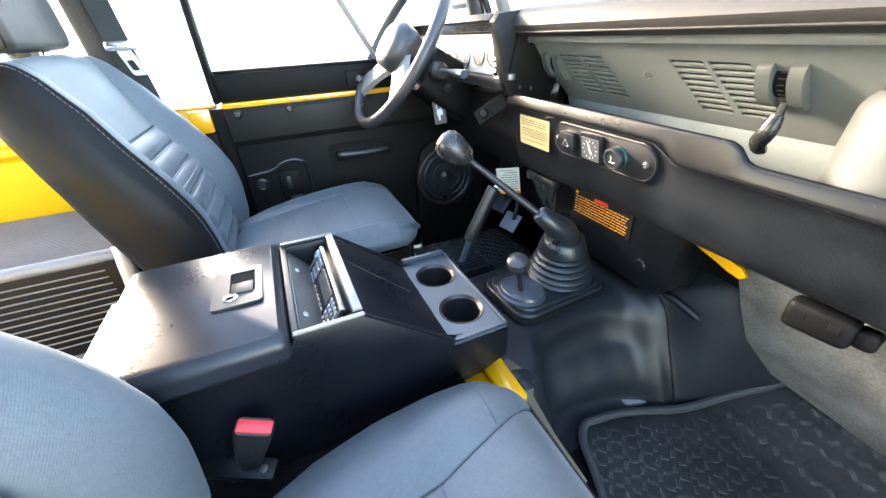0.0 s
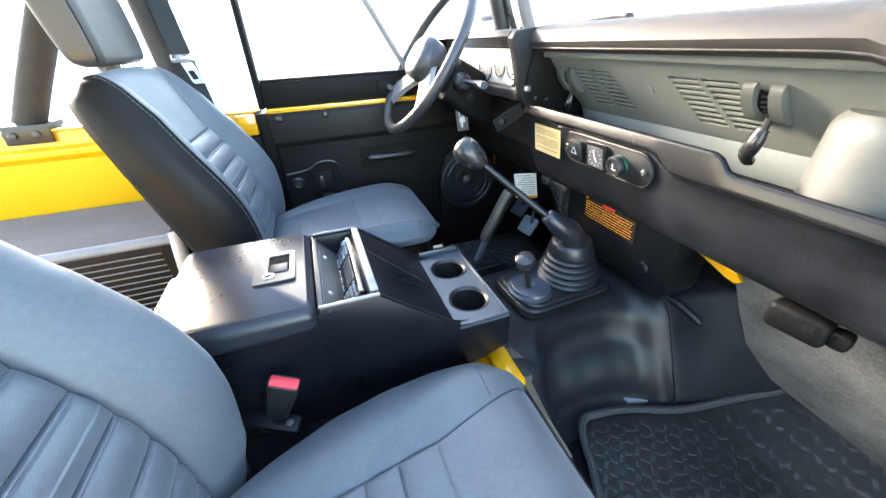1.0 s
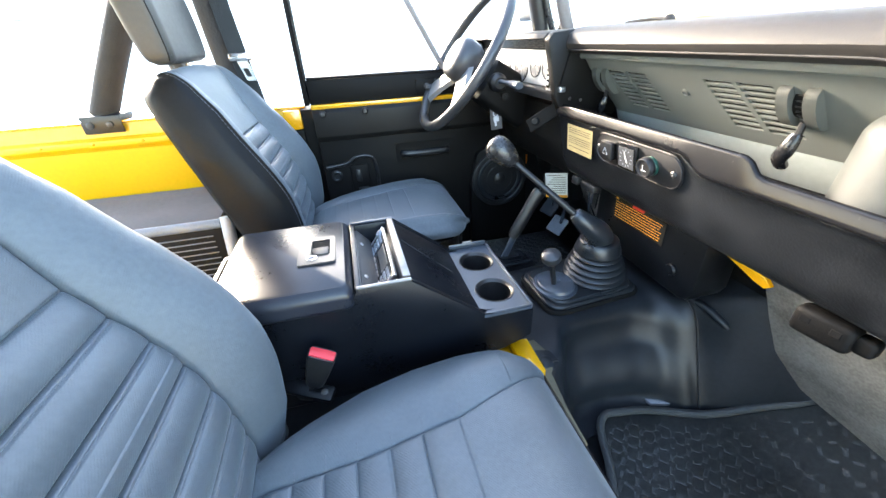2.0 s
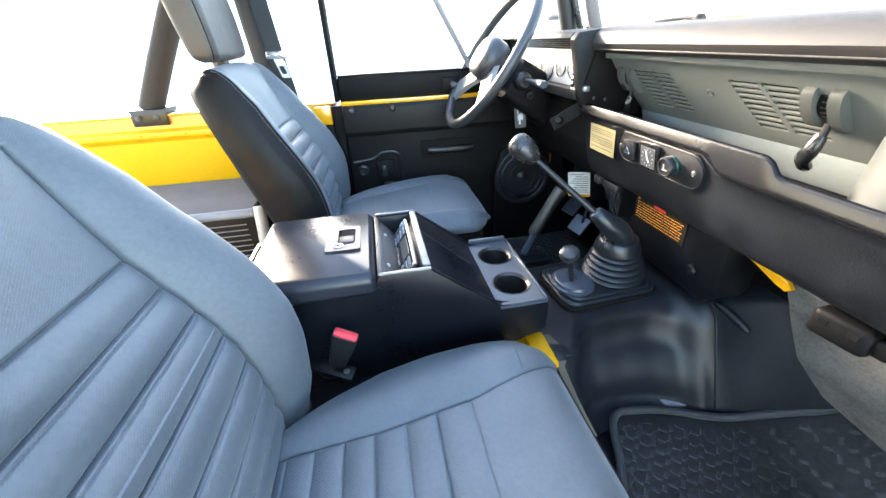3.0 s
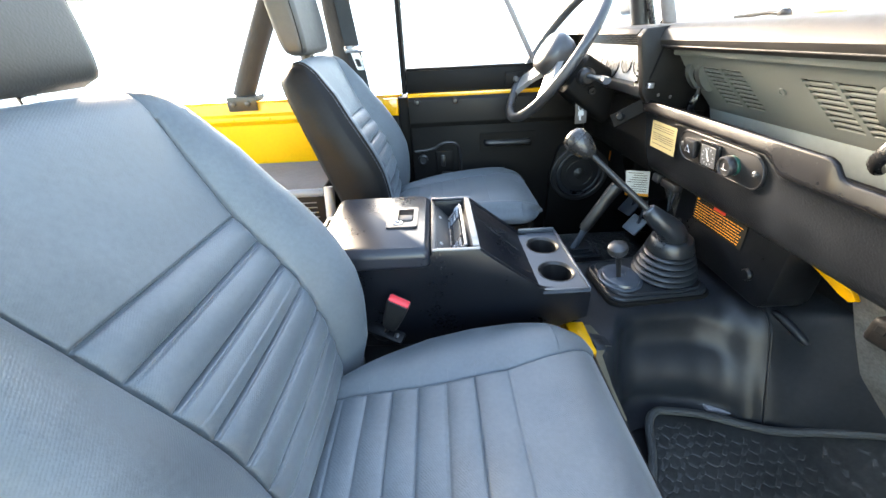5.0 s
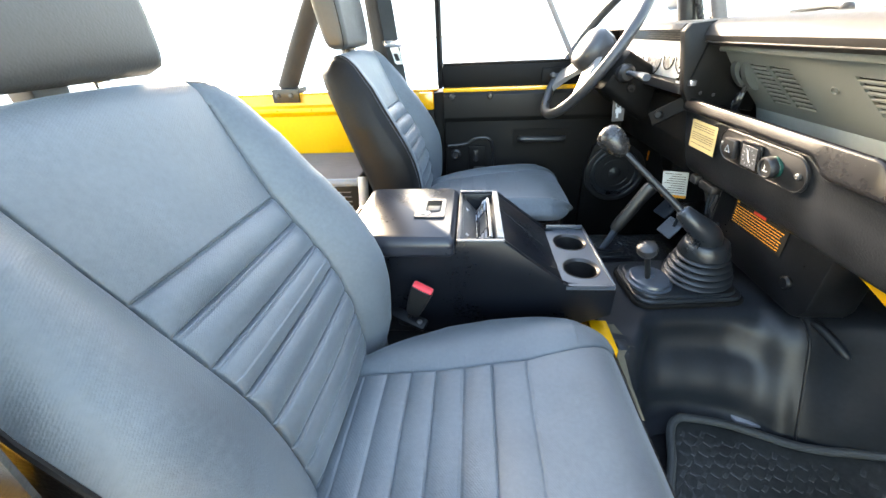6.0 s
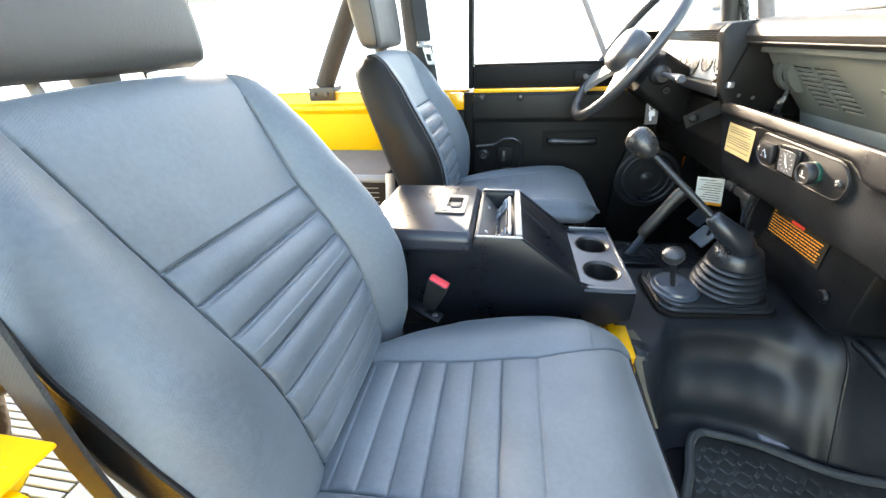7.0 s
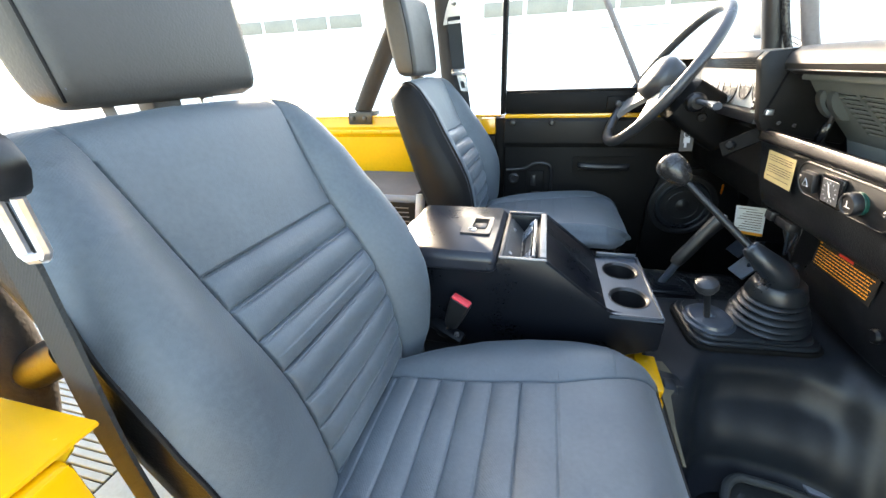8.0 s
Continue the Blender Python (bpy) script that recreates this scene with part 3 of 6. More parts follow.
part("window_frame", bm, M_DOOR, door2)
bm = B()
tube(bm, spline([od @ V(0.30, 0.030, 0.42), od @ V(0.32, 0.050, 0.42), od @ V(0.48, 0.050, 0.42), od @ V(0.50, 0.030, 0.42)], 5), 0.010, 10)
part("pull_handle", bm, M_TRAY, door2)

# ---- windscreen surround ----
bm = B()
tube(bm, spline([V(0.640, 0.735, 0.70), V(0.628, 0.735, 0.80), V(0.596, 0.735, 0.92), V(0.53, 0.735, 1.16)], 6), 0.028, 12)
ap = struct("trim", bm, M_PLASTIC, "dark windscreen pillar", "pillar")
# tan frame: the sun glare is put into its colour
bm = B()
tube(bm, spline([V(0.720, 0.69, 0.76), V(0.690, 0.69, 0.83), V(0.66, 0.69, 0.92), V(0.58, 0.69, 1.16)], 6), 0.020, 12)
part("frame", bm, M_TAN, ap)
bm = B()
tube(bm, spline([V(0.665, 0.70, 0.77), V(0.640, 0.70, 0.83), V(0.612, 0.705, 0.92), V(0.545, 0.71, 1.16)], 6), 0.010, 10)
part("seal", bm, M_LIP, ap)
bm = B()
loft(bm, [[V(0.735, -0.70, 0.79), V(0.738, -0.70, 0.79), V(0.600, -0.70, 1.16), V(0.597, -0.70, 1.16)], [V(0.735, 0.69, 0.79), V(0.738, 0.69, 0.79), V(0.600, 0.69, 1.16), V(0.597, 0.69, 1.16)]])
ws = struct("windscreen", bm, M_GLASS, "clear windscreen", "windscreen")
ws.visible_shadow = False
bm = B()
prism(bm, [(0.74, 0.60), (0.74, 0.775), (0.78, 0.778), (1.0, 0.70), (1.9, 0.62), (1.95, 0.3), (1.0, 0.3)], -0.70, 0.83, "y", 0.01)
struct("bonnet", bm, M_YELLOW, "yellow bonnet ahead of the windscreen", "bonnet")
bm = B()
tube(bm, [(0.752, 0.46, 0.800), (0.765, 0.36, 0.806), (0.768, 0.30, 0.800)], 0.005, 8)
lathe(bm, [(0.014, 0), (0.014, 0.02), (0.008, 0.028)], 14, aim((0.762, 0.31, 0.785), (0, 0, 1)))
wip = solo("wiper", bm, M_PLASTIC, "black wiper arm at the windscreen foot", "wiper")
bm = B()
box(bm, (0.80, 0.245, 0.772), (0.86, 0.335, 0.806), 0.012)
solo("side_lamp", bm, M_ORNG, "small amber lamp seen beyond the windscreen", "lamp")
bm = B()
box(bm, (0.74, 1.02, 0.83), (0.775, 1.18, 1.03), 0.025, 3)
mir = solo("wing_mirror", bm, M_PLASTIC, "black door mirror outside the windscreen", "mirror")
bm = B()
tube(bm, [(0.74, 0.80, 0.80), (0.755, 0.95, 0.83), (0.758, 1.06, 0.86)], 0.009, 8)
part("arm", bm, M_PLASTIC, mir)

# ---- roll cage ----
def bar(name, pts, r, label, material=M_FOAM):
    b = B()
    tube(b, spline(pts, 6), r, 16)
    return solo(name, b, material, label, "roll bar", "roll cage")


rb = bar("roll_bar", [V(-0.800, 0.866, 0.615), V(-0.728, 0.866, 0.74), V(-0.630, 0.866, 0.90), V(-0.49, 0.866, 1.12)], 0.036, "foam wrapped black rear roll bar stay standing on the tub capping")
bm = B()
box(bm, (-0.846, 0.8150, 0.570), (-0.736, 0.8215, 0.622), 0.003)
box(bm, (-0.846, 0.8220, 0.6045), (-0.736, 0.905, 0.6225), 0.003)
foot = part("foot_plate", bm, M_PLASTIC, rb, "bolted black foot plate")
for x in (-0.822, -0.768):
    bm = B()
    lathe(bm, [(0.010, 0), (0.010, 0.005), (0.005, 0.008), (0, 0.008)], 12, aim((x, 0.8150, 0.596), (0, -1, 0)))
    part("bolt", bm, M_HUB, foot)
bar("roll_bar", [V(-0.345, 0.752, 0.30), V(-0.360, 0.752, 0.60), V(-0.378, 0.750, 0.85), V(-0.392, 0.745, 1.14)], 0.033, "foam padded black roll hoop behind the driver seat")
bar("seat_stay", [V(-0.418, 0.452, 0.385), V(-0.420, 0.430, 0.30), V(-0.424, 0.400, 0.16), V(-0.426, 0.39, 0.10)], 0.0165, "grey painted stay tube behind the driver seat", M_BAR)


# hoop leg and cross tube behind the passenger seat
bar("roll_bar", [V(-0.49, -0.70, 0.38), V(-0.495, -0.635, 0.43), V(-0.50, -0.583, 0.54), V(-0.505, -0.590, 0.80), V(-0.51, -0.60, 1.11)], 0.027, "black padded roll bar leg behind the passenger seat")
bar("roll_bar", [V(-0.495, -0.575, 0.527), V(-0.46, -0.575, 0.545), V(-0.400, -0.575, 0.575)], 0.020, "dark roll bar brace behind the passenger seat", M_PLASTIC)

# ---- seats ----
BACK = [(-0.242, 0.270), (-0.244, 0.33), (-0.249, 0.38), (-0.257, 0.425), (-0.272, 0.475), (-0.292, 0.517), (-0.317, 0.558), (-0.341, 0.598), (-0.372, 0.665), (-0.396, 0.720), (-0.408, 0.740), (-0.424, 0.750), (-0.444, 0.748), (-0.455, 0.738)]
BACK_RIBS = [0.316, 0.356, 0.396, 0.440, 0.484, 0.523, 0.561, 0.598]
RIB_TILT = 0.027
CUSH = [(-0.275, 0.285), (-0.245, 0.312), (-0.20, 0.323), (-0.10, 0.330), (0.0, 0.335), (0.08, 0.336), (0.132, 0.331), (0.166, 0.317), (0.186, 0.295), (0.190, 0.286)]
CUSH_RIBS = [-0.226, -0.190, -0.151, -0.111, -0.069, -0.025, 0.029]


def profile(pts, n):
    """Evenly spaced points along a smooth curve in the xz plane, each with the outward normal."""
    raw = spline([V(x, 0, z) for x, z in pts], 20)
    d = [0.0]
    for a, b in zip(raw, raw[1:]):
        d.append(d[-1] + (b - a).length)
    out = []
    for k in range(n):
        s = d[-1] * k / (n - 1)
        out.append(V(ip(s, d, [p.x for p in raw]), 0, ip(s, d, [p.z for p in raw])))
    res = []
    for k, p in enumerate(out):
        t = (out[min(k + 1, n - 1)] - out[max(k - 1, 0)]).normalized()
        res.append((p, V(t.z, 0, -t.x)))
    return res


def columns(seam, half):
    inner = [(seam - 0.009) * k / 12 for k in range(13)]
    near = [seam + o for o in (-0.0055, -0.0032, -0.002, -0.001, 0.0, 0.001, 0.002, 0.0032, 0.0055)]
    outer = [seam + 0.009 + (half - seam - 0.009) * k / 16 for k in range(17)]
    pos = inner + near + outer
    return [-a for a in pos[:0:-1]] + pos


def uneven_columns(seam, half, seam_out, half_out):
    pos, neg = columns(seam, half), columns(seam_out, half_out)
    return neg[:len(neg) // 2] + pos[len(pos) // 2:]


def groove(d, w=0.0016):
    return math.exp(-(d / w) ** 2)


def rib_height(v, lines, amp, double):
    """Pillowed strips between stitched lines; a doubled line is a narrow flat welt between two seams."""
    def line(d, single):
        if double and not single and v > 0.41:
            return -0.0056 * groove(d, 0.0012) - 0.0018 * groove(d + 0.0046, 0.0008)
        return (-0.0058 if double else -0.0026) * groove(d, 0.0014 if double else 0.0012)

    if v < lines[0] or v > lines[-1]:
        d = v - lines[0] if v < lines[0] else v - lines[-1]
        return line(d, True)
    for a, b in zip(lines, lines[1:]):
        if a <= v <= b:
            t = (v - a) / (b - a)
            near, top = (v - a, False) if t < 0.5 else (v - b, b == lines[-1])
            return amp * (1 - abs(2 * t - 1) ** 2.1) + line(near, top)
    return 0.0


def dashes(bm, path, step, ln, r):
    """Short stitches along a line."""
    d, nxt = 0.0, 0.0
    for p, q in zip(path, path[1:]):
        seg = (q - p).length
        while nxt < d + seg:
            a = p + (q - p) * ((nxt - d) / seg)
            b = a + (q - p).normalized() * ln
            tube(bm, [a, b], r, 4)
            nxt += step
        d += seg


HZ = [0.28, 0.33, 0.40, 0.50, 0.58, 0.65, 0.70, 0.73, 0.742, 0.750]
HW = [0.210, 0.225, 0.241, 0.244, 0.238, 0.226, 0.212, 0.202, 0.194, 0.184]
CX = [-0.26, -0.23, -0.176, -0.10, -0.02, 0.06, 0.135, 0.177, 0.198]
CW = [0.098, 0.106, 0.130, 0.162, 0.180, 0.188, 0.187, 0.178, 0.162]


def make_seat(loc, label, vinyl_from=1.0, cushion_amp=0.0030, crown=0.0):
    seat = thing("seat", loc, label, "seat", "front seats")
    # backrest cover
    rows, edges = [], []
    prof = profile(BACK, 640)
    top_i = max(range(len(prof)), key=lambda i: prof[i][0].z)
    step_z = 0.94 * (prof[2][0] - prof[1][0]).length
    seam_pts = {-1: [], 1: []}
    for i, (p, nrm) in enumerate(prof):
        z = p.z if i <= top_i else 0.752
        half = ip(z, HZ, HW) - (0.0 if i <= top_i else 0.012 * (i - top_i) / (len(prof) - top_i))
        bol = ip(z, [0.28, 0.33, 0.45, 0.58, 0.66, 0.72, 0.75], [0.008, 0.012, 0.023, 0.034, 0.030, 0.014, 0.0])
        seam = ip(z, [0.3, 0.6, 0.74], [0.120, 0.127, 0.140])
        seam = min(seam, half - 0.014)
        soft = 1.0 if z < 0.72 else 0.35
        row = []
        level = p.z
        lean = RIB_TILT * ip(level, [0.27, 0.33, 0.61, 0.70], [0.0, 1.0, 1.0, 0.0]) / step_z
        for y in columns(seam, half):
            a = abs(y)
            at = min(max(i - lean * y, 0.0), len(prof) - 1.001) if i <= top_i else float(i)
            low, share = int(at), at - int(at)
            p = prof[low][0].lerp(prof[min(low + 1, len(prof) - 1)][0], share)
            nrm = prof[low][1]
            h = -0.0062 * groove(a - seam, 0.0017) * soft
            if a < seam:
                if i <= top_i:
                    h += rib_height(level, BACK_RIBS, 0.0066 if level > 0.5 else 0.0082, True) * min(1.0, (seam - a) / 0.016) ** 0.7
                h += 0.004 * math.cos(a / seam * 1.57)
            else:
                t = (a - seam) / (half - seam)
                full = ip(z, [0.28, 0.33, 0.45, 0.58, 0.66, 0.72, 0.75], [0.022, 0.038, 0.054, 0.048, 0.034, 0.014, 0.0])
                h += (full if y > 0 else bol) * math.sin(math.pi * 0.86 * t) ** 0.9 - 0.010 * t ** 4
            h += 0.0012 * noise.noise(V(y * 14, p.z * 14, loc[1] * 3))
            row.append(p + nrm * h + V(0, y, 0))
        rows.append(row)
    # the vinyl of the shell comes forward over the outer share of one bolster
    skip = min(round((1 - vinyl_from) * 16), 12)
    bm = B()
    loft(bm, [r[skip:] for r in rows], closed=False)
    back = part("backrest", bm, M_FABRIC, seat, "grey blue fabric backrest with stitched ribs", 70)
    # raised stitches beside each cross seam
    for line in BACK_RIBS[:-1]:
        bm = B()
        for o in (-0.0046,):
            k = min(range(top_i), key=lambda q: abs(prof[q][0].z - line - o))
            path = [q + prof[k][1] * 0.0003 for q in rows[k][26:-26]]
            dashes(bm, path, 0.0042, 0.0028, 0.0004)
        tagged(part("stitching", bm, M_THREAD, back), kind="stuff")
    # shell: sides and rear
    loops = []
    for i, row in enumerate(rows):
        e = row[-1]
        z = e.z
        xr = ip(z, [0.26, 0.35, 0.556, 0.675, 0.700, 0.712, 0.722, 0.735, 0.750], [-0.335, -0.358, -0.424, -0.467, -0.474, -0.474, -0.462, -0.455, -0.454])
        if not skip:
            xr += ip(z, [0.60, 0.70], [0.045, 0.0])
        if i > top_i:
            xr = min(e.x, -0.454)
        xr = min(xr, e.x - 0.001)
        hw = e.y
        pts = [V(e.x, hw, z), V(e.x + (xr - e.x) * 0.5, hw + 0.004, z), V(xr + min(0.02, 0.3 * (e.x - xr)), hw, z), V(xr, hw - 0.02, z), V(xr - 0.004, 0, z)]
        lp = pts + [V(q.x, -q.y, q.z) for q in pts[-2:0:-1]] + row[:skip + 1]
        loops.append(lp)
    bm = B()
    loft(bm, loops[::8] + [loops[-1]], closed=False)
    part("backrest_shell", bm, M_VINYL, seat, "black vinyl sides and rear of the backrest", 60)
    for s in (-1, 1):
        bm = B()
        tube(bm, [r[-1 if s > 0 else skip] + V(0.0006 if skip else 0.0, s * 0.0005, 0.0) for r in rows[12:top_i + 24:12]], 0.0026, 7)
        pp = part("piping", bm, M_VINYL, seat)
        if not skip:
            continue
        bm = B()
        dashes(bm, [r[-1] + V(-0.007, 0.0028, 0) if s > 0 else r[max(skip - 1, 0)] + V(0.001 if skip else -0.007, -0.0028, 0) for r in rows[18:top_i:6]], 0.0085, 0.0055, 0.0008)
        tagged(part("stitching", bm, M_THREAD, pp), kind="stuff")
    # cushion
    prof = profile(CUSH, 300)
    rows, ends = [], {-1: [], 1: []}
    for i, (p, nrm) in enumerate(prof):
        n_out = V(-nrm.x, 0, -nrm.z)
        half = ip(p.x, CX, CW) - (0.034 * max(0.0, (p.x - 0.11) / 0.08) ** 2 if crown else 0.0)
        seam = ip(p.x, [-0.25, -0.1, 0.03, 0.13, 0.19], [0.052, 0.058, 0.078, 0.113, 0.135])
        row = []
        half_out = half if crown else max(half, 0.186 if p.x < 0.13 else half)
        seam, seam_out = min(seam, half - 0.014), min(0.152, half_out - 0.014)
        for y in uneven_columns(seam, half, seam_out, half_out):
            a = abs(y)
            inner_seam, inner_half = seam, half
            if y < 0:
                seam, half = seam_out, half_out
            h = -0.0026 * groove(a - seam, 0.0014)
            if a < seam:
                if p.z > 0.30:
                    h += cushion_amp / 0.0040 * rib_height(p.x, CUSH_RIBS, 0.0040, False) * min(1.0, (seam - a) / 0.006)
            else:
                t = (a - seam) / (half - seam)
                h += 0.010 * math.sin(math.pi * t * 0.8) * (1 if p.x < 0.12 else 0.6) - 0.012 * t ** 3
            seam, half = inner_seam, inner_half
            h += 0.0015 * noise.noise(V(y * 12, p.x * 12, loc[1] * 5)) + crown * max(0.0, 1 - (a / 0.19) ** 2) * max(0.0, 1 - ((p.x - 0.03) / 0.24) ** 2)
            row.append(p + n_out * h + V(0, y, 0))
        # rounded flanks
        low = min(0.290, row[0].z - 0.002)
        for s in (-1, 1):
            e = row[-1] if s > 0 else row[0]
            fl = []
            for k in range(1, 9):
                t = k / 8
                zz = e.z + (low - e.z) * t
                fl.append(V(e.x, e.y + s * 0.024 * math.sin(min(1.0, t * 1.2) * math.pi * 0.55) * min(1.0, (e.z - low) / 0.03), zz))
            ends[s].append(fl[-1])
            if s > 0:
                row = row + fl
            else:
                row = fl[::-1] + row
        rows.append(row)
    bm = B()
    loft(bm, rows, closed=False)
    cush = part("cushion", bm, M_FABRIC, seat, "grey blue fabric cushion with stitched cross ribs", 70)
    bm = B()
    for line in CUSH_RIBS[1:]:
        i = min(range(len(prof)), key=lambda q: abs(prof[q][0].x - line) + (1 if prof[q][0].z < 0.3 else 0))
        dashes(bm, [p + V(0.0022, 0, 0.0006) for p in rows[i][22:-22]], 0.0042, 0.0030, 0.00035)
    tagged(part("stitching", bm, M_THREAD, cush), kind="stuff")
    # black skirt below the fabric
    rim = ends[-1][::-1] + [p + V(0.001, 0, 0) for p in rows[-1][9:-9:4]] + ends[1]
    bm = B()
    loft(bm, [[p + V(0, 0, 0.001) for p in rim[::3]], [V(p.x, p.y * 0.985, (p.z + 0.2) / 2) for p in rim[::3]], [V(p.x, p.y * 0.96, 0.192) for p in rim[::3]]], closed=False)
    sk = part("skirt", bm, M_VINYL, seat, "black vinyl band below the cushion")
    bm = B()
    tube(bm, rim[::4], 0.0022, 6)
    part("piping", bm, M_VINYL, sk)
    bm = B()
    box(bm, (-0.30, -0.150, 0.186), (0.172, 0.150, 0.212), 0.010)
    part("seat_base", bm, M_VINYL, seat, "black seat base")
    for s in (-1, 1):
        bm = B()
        tube(bm, spline([V(-0.28, s * 0.17, 0.205), V(0.10, s * 0.202, 0.20), V(0.185, s * 0.180, 0.198), V(0.200, s * 0.10, 0.195)], 6), 0.009, 8)
        part("frame_tube", bm, M_BAR if s < 0 else M_PLASTIC, seat)
    for s in (-1, 1):
        bm = B()
        box(bm, (-0.285, s * 0.190 - 0.010, 0.24), (-0.225, s * 0.190 + 0.010, 0.295), 0.006)
        part("recliner", bm, M_PLASTIC, seat)
    # headrest
    bm = B()
    loops = []
    for k in range(29):
        t = k / 28
        z = 0.760 + 0.215 * t
        f = max(0.0, 1 - abs(2 * t - 1) ** 12.0) ** 0.5
        hw, hd = 0.112 + 0.012 * f + 0.003 * math.sin(math.pi * t), 0.012 + 0.018 * f + 0.006 * math.sin(math.pi * t)
        cx = -0.446 - 0.030 * t
        loops.append([V(cx - v, u, z) for u, v in round_rect(2 * hw, 2 * hd, min(0.018, hd * 0.9), 6)])
    loft(bm, loops)
    hr = part("headrest", bm, M_HEAD, seat, "dark grey vinyl headrest with side seams", 60)
    for s in (-1, 1):
        bm = B()
        seamline = []
        for k in range(1, 28):
            seamline.append(max((q for q in loops[k] if q.y * s > 0), key=lambda q: q.x * 0.7 + q.y * s) + V(0.0002, s * 0.0002, 0))
        tube(bm, seamline, 0.0016, 6)
        pp = part("piping", bm, M_VINYL, hr)
        bm = B()
        dashes(bm, [q + V(0.0030, 0, 0) - V(0, s * 0.0042, 0) for q in seamline], 0.0075, 0.0048, 0.0006)
        tagged(part("stitching", bm, M_THREAD, pp), kind="stuff")
    # first post is tan, with orange light put into its colour
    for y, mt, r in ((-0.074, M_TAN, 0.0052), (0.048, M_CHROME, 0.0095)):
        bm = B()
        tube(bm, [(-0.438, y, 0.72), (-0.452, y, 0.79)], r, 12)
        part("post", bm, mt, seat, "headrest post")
    bm = B()
    prism(bm, [(-0.030, 0.735), (0.002, 0.735), (0.006, 0.775), (-0.032, 0.775)], -0.462, -0.436, "x", 0.003)
    part("headrest_guide", bm, M_PLASTIC, seat)
    return seat


passenger_seat = make_seat((0, 0, 0.20), "passenger seat in grey blue ribbed fabric with headrest")
driver_seat = make_seat((0, 0, 0.20), "driver seat in grey blue ribbed fabric beside the console", 0.70, 0.0008, 0.012)
driver_seat.location = (0.035, 0.500, 0.20)
for ch in driver_seat.children:
    if ch.name.startswith("cushion"):
        ch.location = (0.024, 0, 0.010)
passenger_seat.location = (0, -0.365, 0.20)


# ---- seat belts ----
def buckle(loc, name_label):
    bk = thing("belt_buckle", loc, name_label, "seat belt buckle", "belt buckles")
    m = Matrix.Translation(loc) @ pose(0, 0, 0, 8, 22, -14)
    bm = B()
    loft(bm, [[m @ V(u, v, z) for u, v in round_rect(w, 0.021, 0.006, 4)] for z, w in ((-0.078, 0.022), (-0.073, 0.029), (-0.045, 0.036), (-0.010, 0.0415), (-0.002, 0.042), (0.0, 0.039))])
    part("case", bm, M_PLASTIC, bk)
    bm = B()
    box(bm, (-0.0190, -0.0080, -0.004), (0.0190, 0.0080, 0.0022), 0.002, 2, m)
    part("button", bm, M_RED, bk, "red release button")
    bm = B()
    p = [m @ V(0, 0, -0.072), m @ V(-0.002, 0, -0.090), m @ V(-0.006, 0.0, -0.106)]
    tube(bm, spline(p, 5), 0.0055, 8, flat=0.6)
    part("stalk", bm, M_PLASTIC, bk)
    bm = B()
    q = m @ V(-0.014, 0.0, -0.106)
    box(bm, (-0.060, -0.012, -0.006), (0.050, 0.014, 0.006), 0.005, 2, Matrix.Translation(q) @ pose(0, 0, 0, 18, 10, -22))
    box(bm, (-0.012, -0.012, -0.020), (0.014, 0.012, 0.004), 0.005, 2, Matrix.Translation(q) @ pose(0, 0, 0, 18, 0, -22))
    anc = part("anchor", bm, M_BLACK, bk, "black steel anchor plate")
    bm = B()
    lathe(bm, [(0.006, 0), (0.0055, 0.003), (0.003, 0.004), (0, 0.004)], 12, Matrix.Translation(q) @ pose(0, 0, 0, 18, 10, -22) @ Matrix.Translation((0.036, 0, 0.006)))
    part("bolt", bm, M_HUB, anc)
    return bk


buckle((-0.146, -0.164, 0.384), "black seat belt buckle with red button beside the console")


def ribbon(bm, pts, wide, width=0.046, thick=0.0014):
    """A flat strap along the points; wide: the direction across it."""
    w = Vector(wide).normalized() * width / 2
    loops = []
    p = spline(pts, 6)
    for i, q in enumerate(p):
        d = (p[min(i + 1, len(p) - 1)] - p[max(i - 1, 0)]).normalized()
        n = d.cross(w).normalized() * thick
        loops.append([q - w - n, q + w - n, q + w + n, q - w + n])
    return loft(bm, loops)


belt = thing("seat_belt", (-0.33, 0.70, 0.30), "black driver seat belt hanging with its bright tongue", "seat belt", "seat belts")
bm = B()
ribbon(bm, [V(-0.343, 0.705, 0.945), V(-0.335, 0.703, 0.86), V(-0.325, 0.700, 0.765)], (1, 0.15, 0))
ribbon(bm, [V(-0.325, 0.703, 0.765), V(-0.312, 0.715, 0.65), V(-0.30, 0.73, 0.50), V(-0.30, 0.735, 0.32)], (1, 0.3, 0))
part("webbing", bm, M_WEB, belt)
bm = B()
outer = [V(-0.338 + u, 0.700, 0.955 + v) for u, v in ((-0.040, -0.045), (0.035, -0.040), (0.040, -0.005), (0.012, 0.045), (-0.008, 0.045), (-0.028, 0.0))]
hole = [V(-0.338 + u, 0.700, 0.955 + v) for u, v in ((-0.026, -0.036), (0.026, -0.032), (0.026, -0.020), (-0.022, -0.022))]
holed(bm, outer, [hole], (0, 0.005, 0))
part("pillar_loop", bm, M_METAL, belt, "bright pillar loop")
bm = B()
lathe(bm, [(0.012, 0), (0.012, 0.008), (0.006, 0.012)], 14, aim((-0.338, 0.700, 0.975), (0, -1, 0)))
part("bolt", bm, M_METAL, belt)
bm = B()
box(bm, (-0.352, 0.690, 0.752), (-0.290, 0.704, 0.774), 0.005)
tg = part("tongue", bm, M_CHROME, belt, "bright metal tongue")
bm = B()
